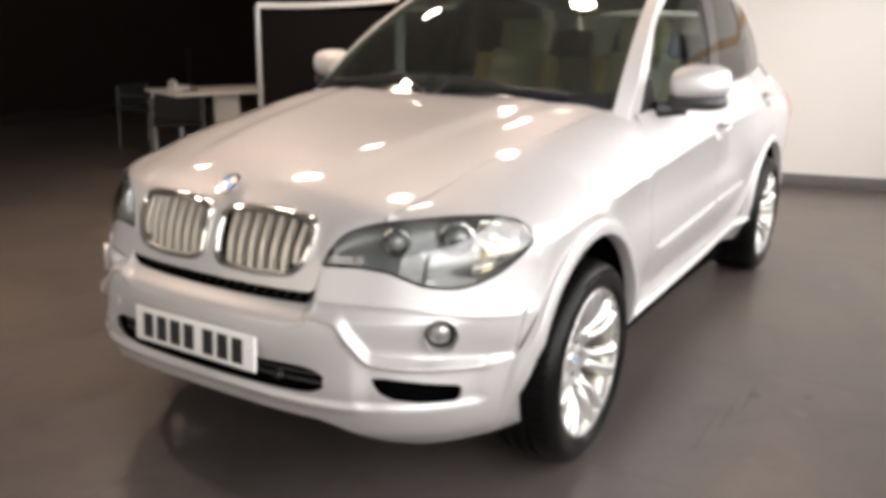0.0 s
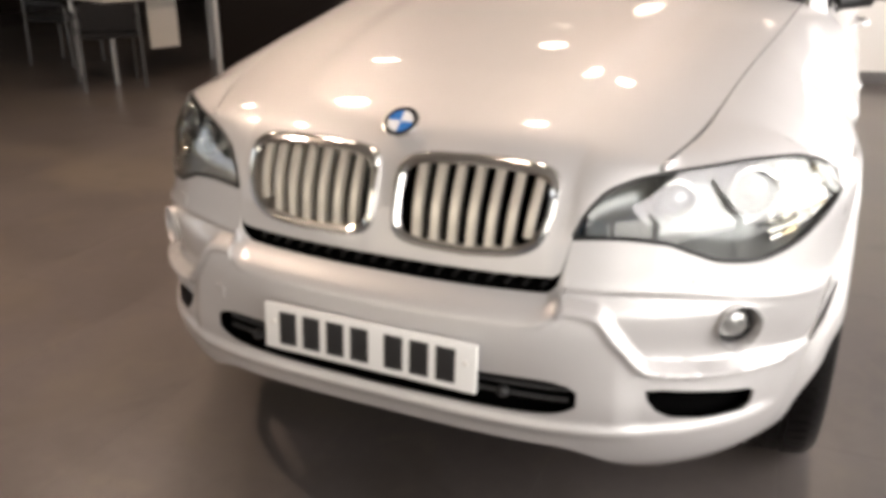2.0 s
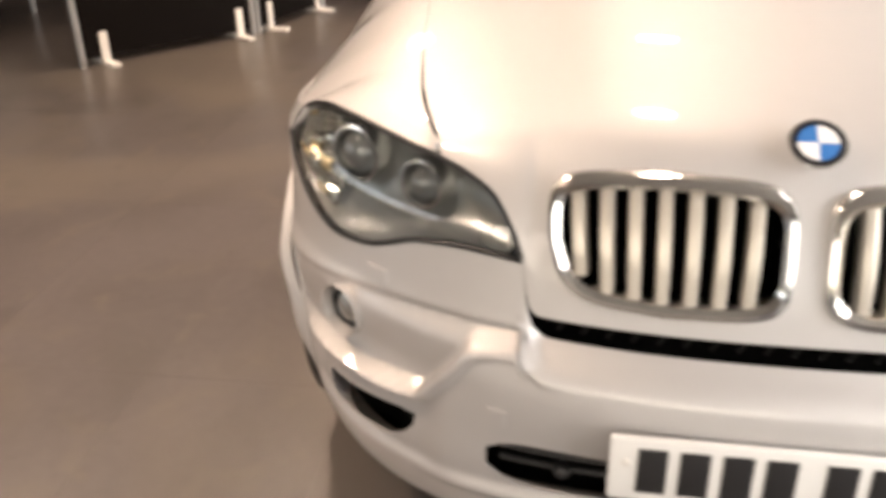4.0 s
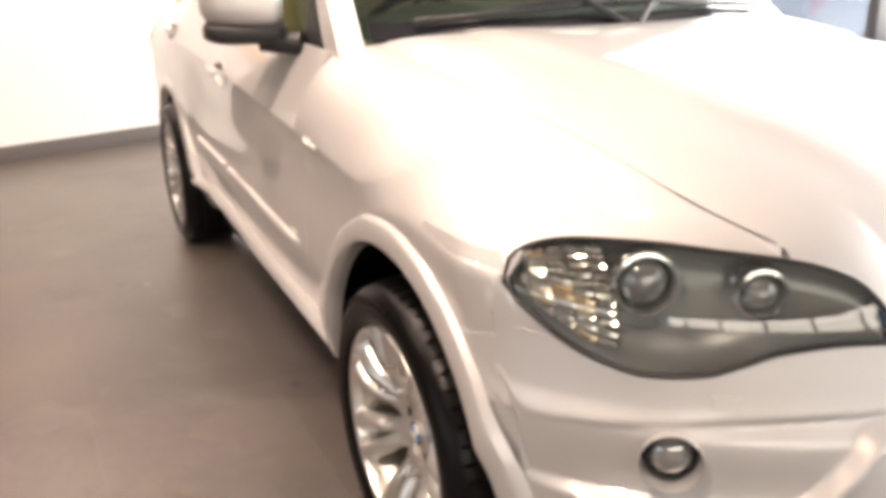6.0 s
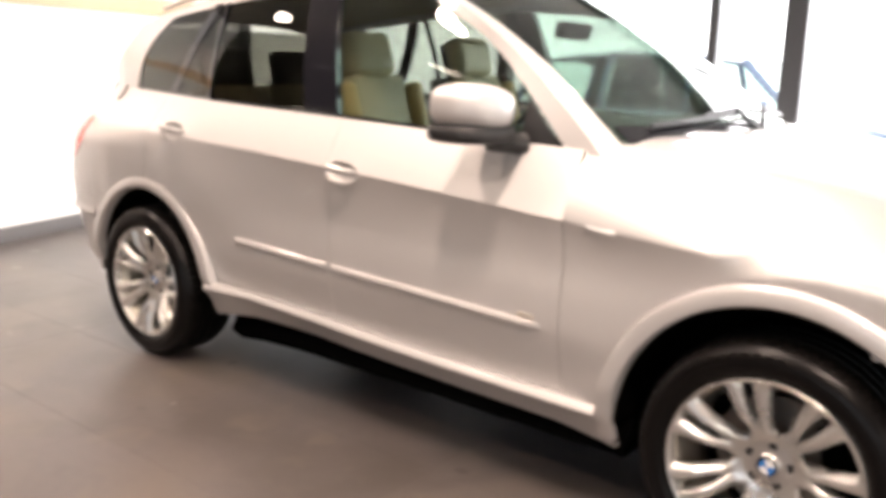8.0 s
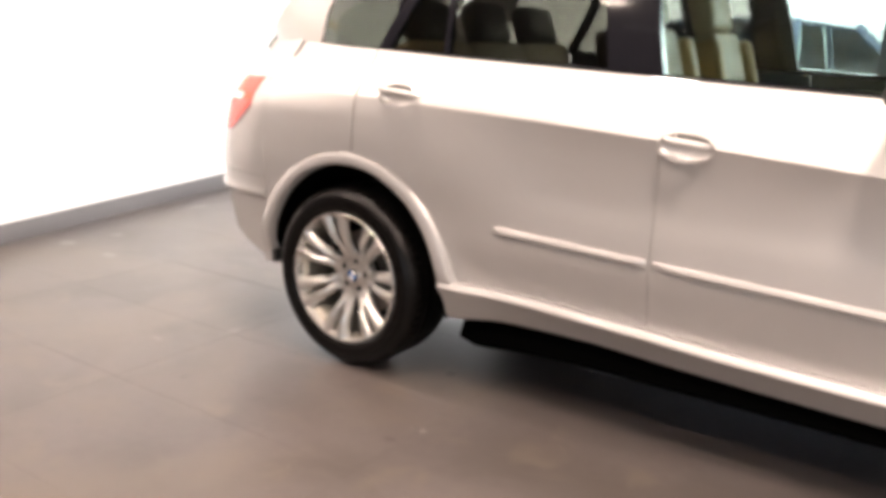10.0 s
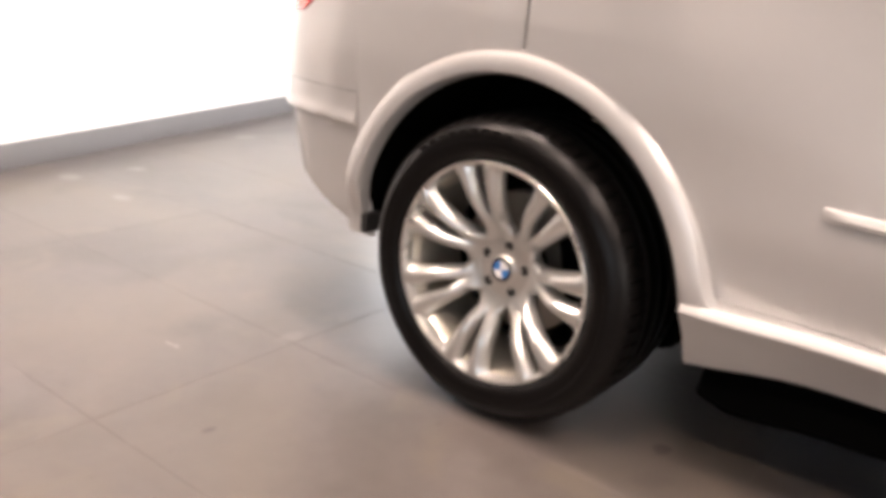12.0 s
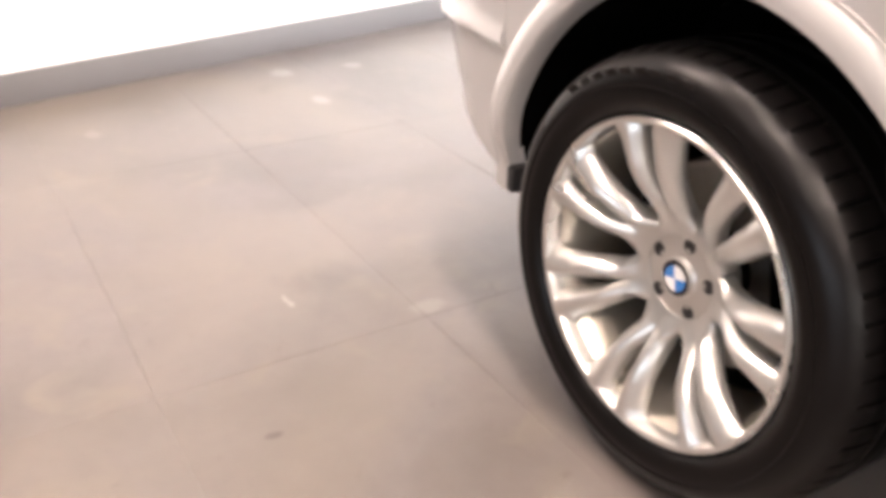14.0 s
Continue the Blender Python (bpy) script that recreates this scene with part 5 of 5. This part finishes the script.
# ---- desk corner ----
def screen_panel(x0, y0, x1, y1, h=1.62):
    """A dark free-standing screen between two posts with feet."""
    d = math.degrees(math.atan2(y1 - y0, x1 - x0))
    L = math.hypot(x1 - x0, y1 - y0)
    p = thing("partition_screen", "dark free-standing screen with aluminium posts", "partition", (x0, y0, 0), d, "screens round the desk")
    part("panel", box(bmesh.new(), .03, L - .03, -.014, .014, .05, h - .02, .004), SCREEN, p)
    for x in (0, L):
        q = part("post", tube(bmesh.new(), [(x, 0, .0), (x, 0, h)], .024, 14), ALUMINIUM, p, "aluminium post")
    rows = [[(x, y, h - .02 + .09 * (x / L) ** 2 + dz) for y, dz in ((-.03, 0), (-.03, .05), (.03, .05), (.03, 0))] for x in spread(0, L, 12)]
    part("top_rail", shell(rows, .004), WHITE_PLASTIC, p, "white curved top rail")
    for x in (.16, L - .12):
        bm = box(box(bmesh.new(), x - .03, x + .03, -.03, .03, 0.012, .22, .01), x - .032, x + .032, -.17, .17, 0, .025, .008)
        part("foot", bm, WHITE_PLASTIC, p, "white steel foot")
    return p


screen_panel(-3.22, -3.65, -4.30, -2.85)
screen_panel(-4.34, -2.82, -5.4, -2.62)


def desk(x, y, turn):
    d = thing("desk", "white-topped office desk on steel legs", "desk", (x, y, 0), turn)
    part("desktop", box(bmesh.new(), 0, 1.6, -.4, .4, .72, .75, .006), DESKTOP, d, "white laminate top")
    for a in (.06, 1.54):
        for b in (-.34, .34):
            part("leg", tube(bmesh.new(), [(a, b, 0), (a, b, .72)], .022, 10), ALUMINIUM, d)
    part("modesty_panel", box(bmesh.new(), .46, .76, -.30, -.28, .27, .715, .004), DESKTOP, d, "white hanging panel")
    return d


desk(-3.46, -5.31, 163)


def chair(x, y, turn):
    c = thing("visitor_chair", "black fabric chair on bright steel legs", "chair", (x, y, 0), turn, "chairs at the desk")
    part("seat", box(bmesh.new(), -.24, .24, -.23, .23, .43, .49, .025), FABRIC, c)
    part("backrest", box(bmesh.new(), -.23, .23, .21, .25, .50, .735, .018), FABRIC, c)
    for sx in (-1, 1):
        part("leg", tube(bmesh.new(), [(sx * .25, -.24, 0), (sx * .25, -.22, .60)], .014, 10), DARK_STEEL, c)
        part("leg", tube(bmesh.new(), [(sx * .25, .26, 0), (sx * .25, .23, .72)], .014, 10), DARK_STEEL, c)
        part("armrest", box(bmesh.new(), sx * .25 - .025, sx * .25 + .025, -.22, .2, .60, .625, .01), BLACK, c)
    return c


chair(-3.38, -4.99, 322)
chair(-4.12, -6.3, 190)
mon = thing("monitor", "black flat monitor on a stand on the desk", "monitor", (-3.74, -5.16, .75), 230)
part("panel", box(bmesh.new(), -.24, .24, -.015, .015, .10, .42, .006), SCREEN, mon)
part("stand", box(box(bmesh.new(), -.03, .03, -.012, .012, 0.01, .2, .004), -.11, .11, -.08, .08, 0, .014, .004), BLACK, mon)
tel = thing("telephone", "white telephone on the office desk", "telephone", (-3.66, -5.25, .75), 163)
part("base", box(bmesh.new(), -.09, .09, -.1, .1, 0, .05, .015), WHITE_PLASTIC, tel)
part("handset", tube(bmesh.new(), [(-.06, -.09, .07), (-.06, 0, .10), (-.06, .09, .07)], .022, 10), WHITE_PLASTIC, tel)

# ---- ceiling lamps ----
for x, y, w, _ in SPOTS:
    d = thing("downlight", "round recessed ceiling downlight", "lamp", (x, y, CEILING), 0, "ceiling downlights")
    bm = lathe(bmesh.new(), [(w / 2 + .005, -.02), (w / 2 + .005, .0), (w / 2 + .035, .0), (w / 2 + .035, -.008), (w / 2 + .01, -.022)], 28, True)
    bm.transform(Matrix.Rotation(radians(90), 4, "X"))
    part("bezel", bm, WHITE_PLASTIC, d)

# ---- floor tiles ----
def tiles():
    bm = box(bmesh.new(), .0005, 1.1995, .0005, .5995, -.02, 0, .0005, 1)
    mesh = bpy.data.meshes.new("tile")
    bm.to_mesh(mesh)
    bm.free()
    finish(mesh, 30)
    mesh.materials.append(TILE)
    rnd = random.Random(4)
    m0 = Matrix.Rotation(radians(TURN), 4, "Z")
    for i in range(-9, 6):
        for j in range(-17, 8):
            x0, y0 = .05 + 1.2 * i, -2.13 + .6 * j
            c = m0 @ Vector((x0 + .6, y0 + .3, 0))
            if c.y > 2.2 or c.y < -9.5 or c.x < -11.5 or c.x > 6.0:
                continue
            t = new("tile", mesh)
            t.parent = floor
            t.matrix_local = m0 @ Matrix.Translation((x0, y0, rnd.uniform(-.0003, .0003)))


tiles()
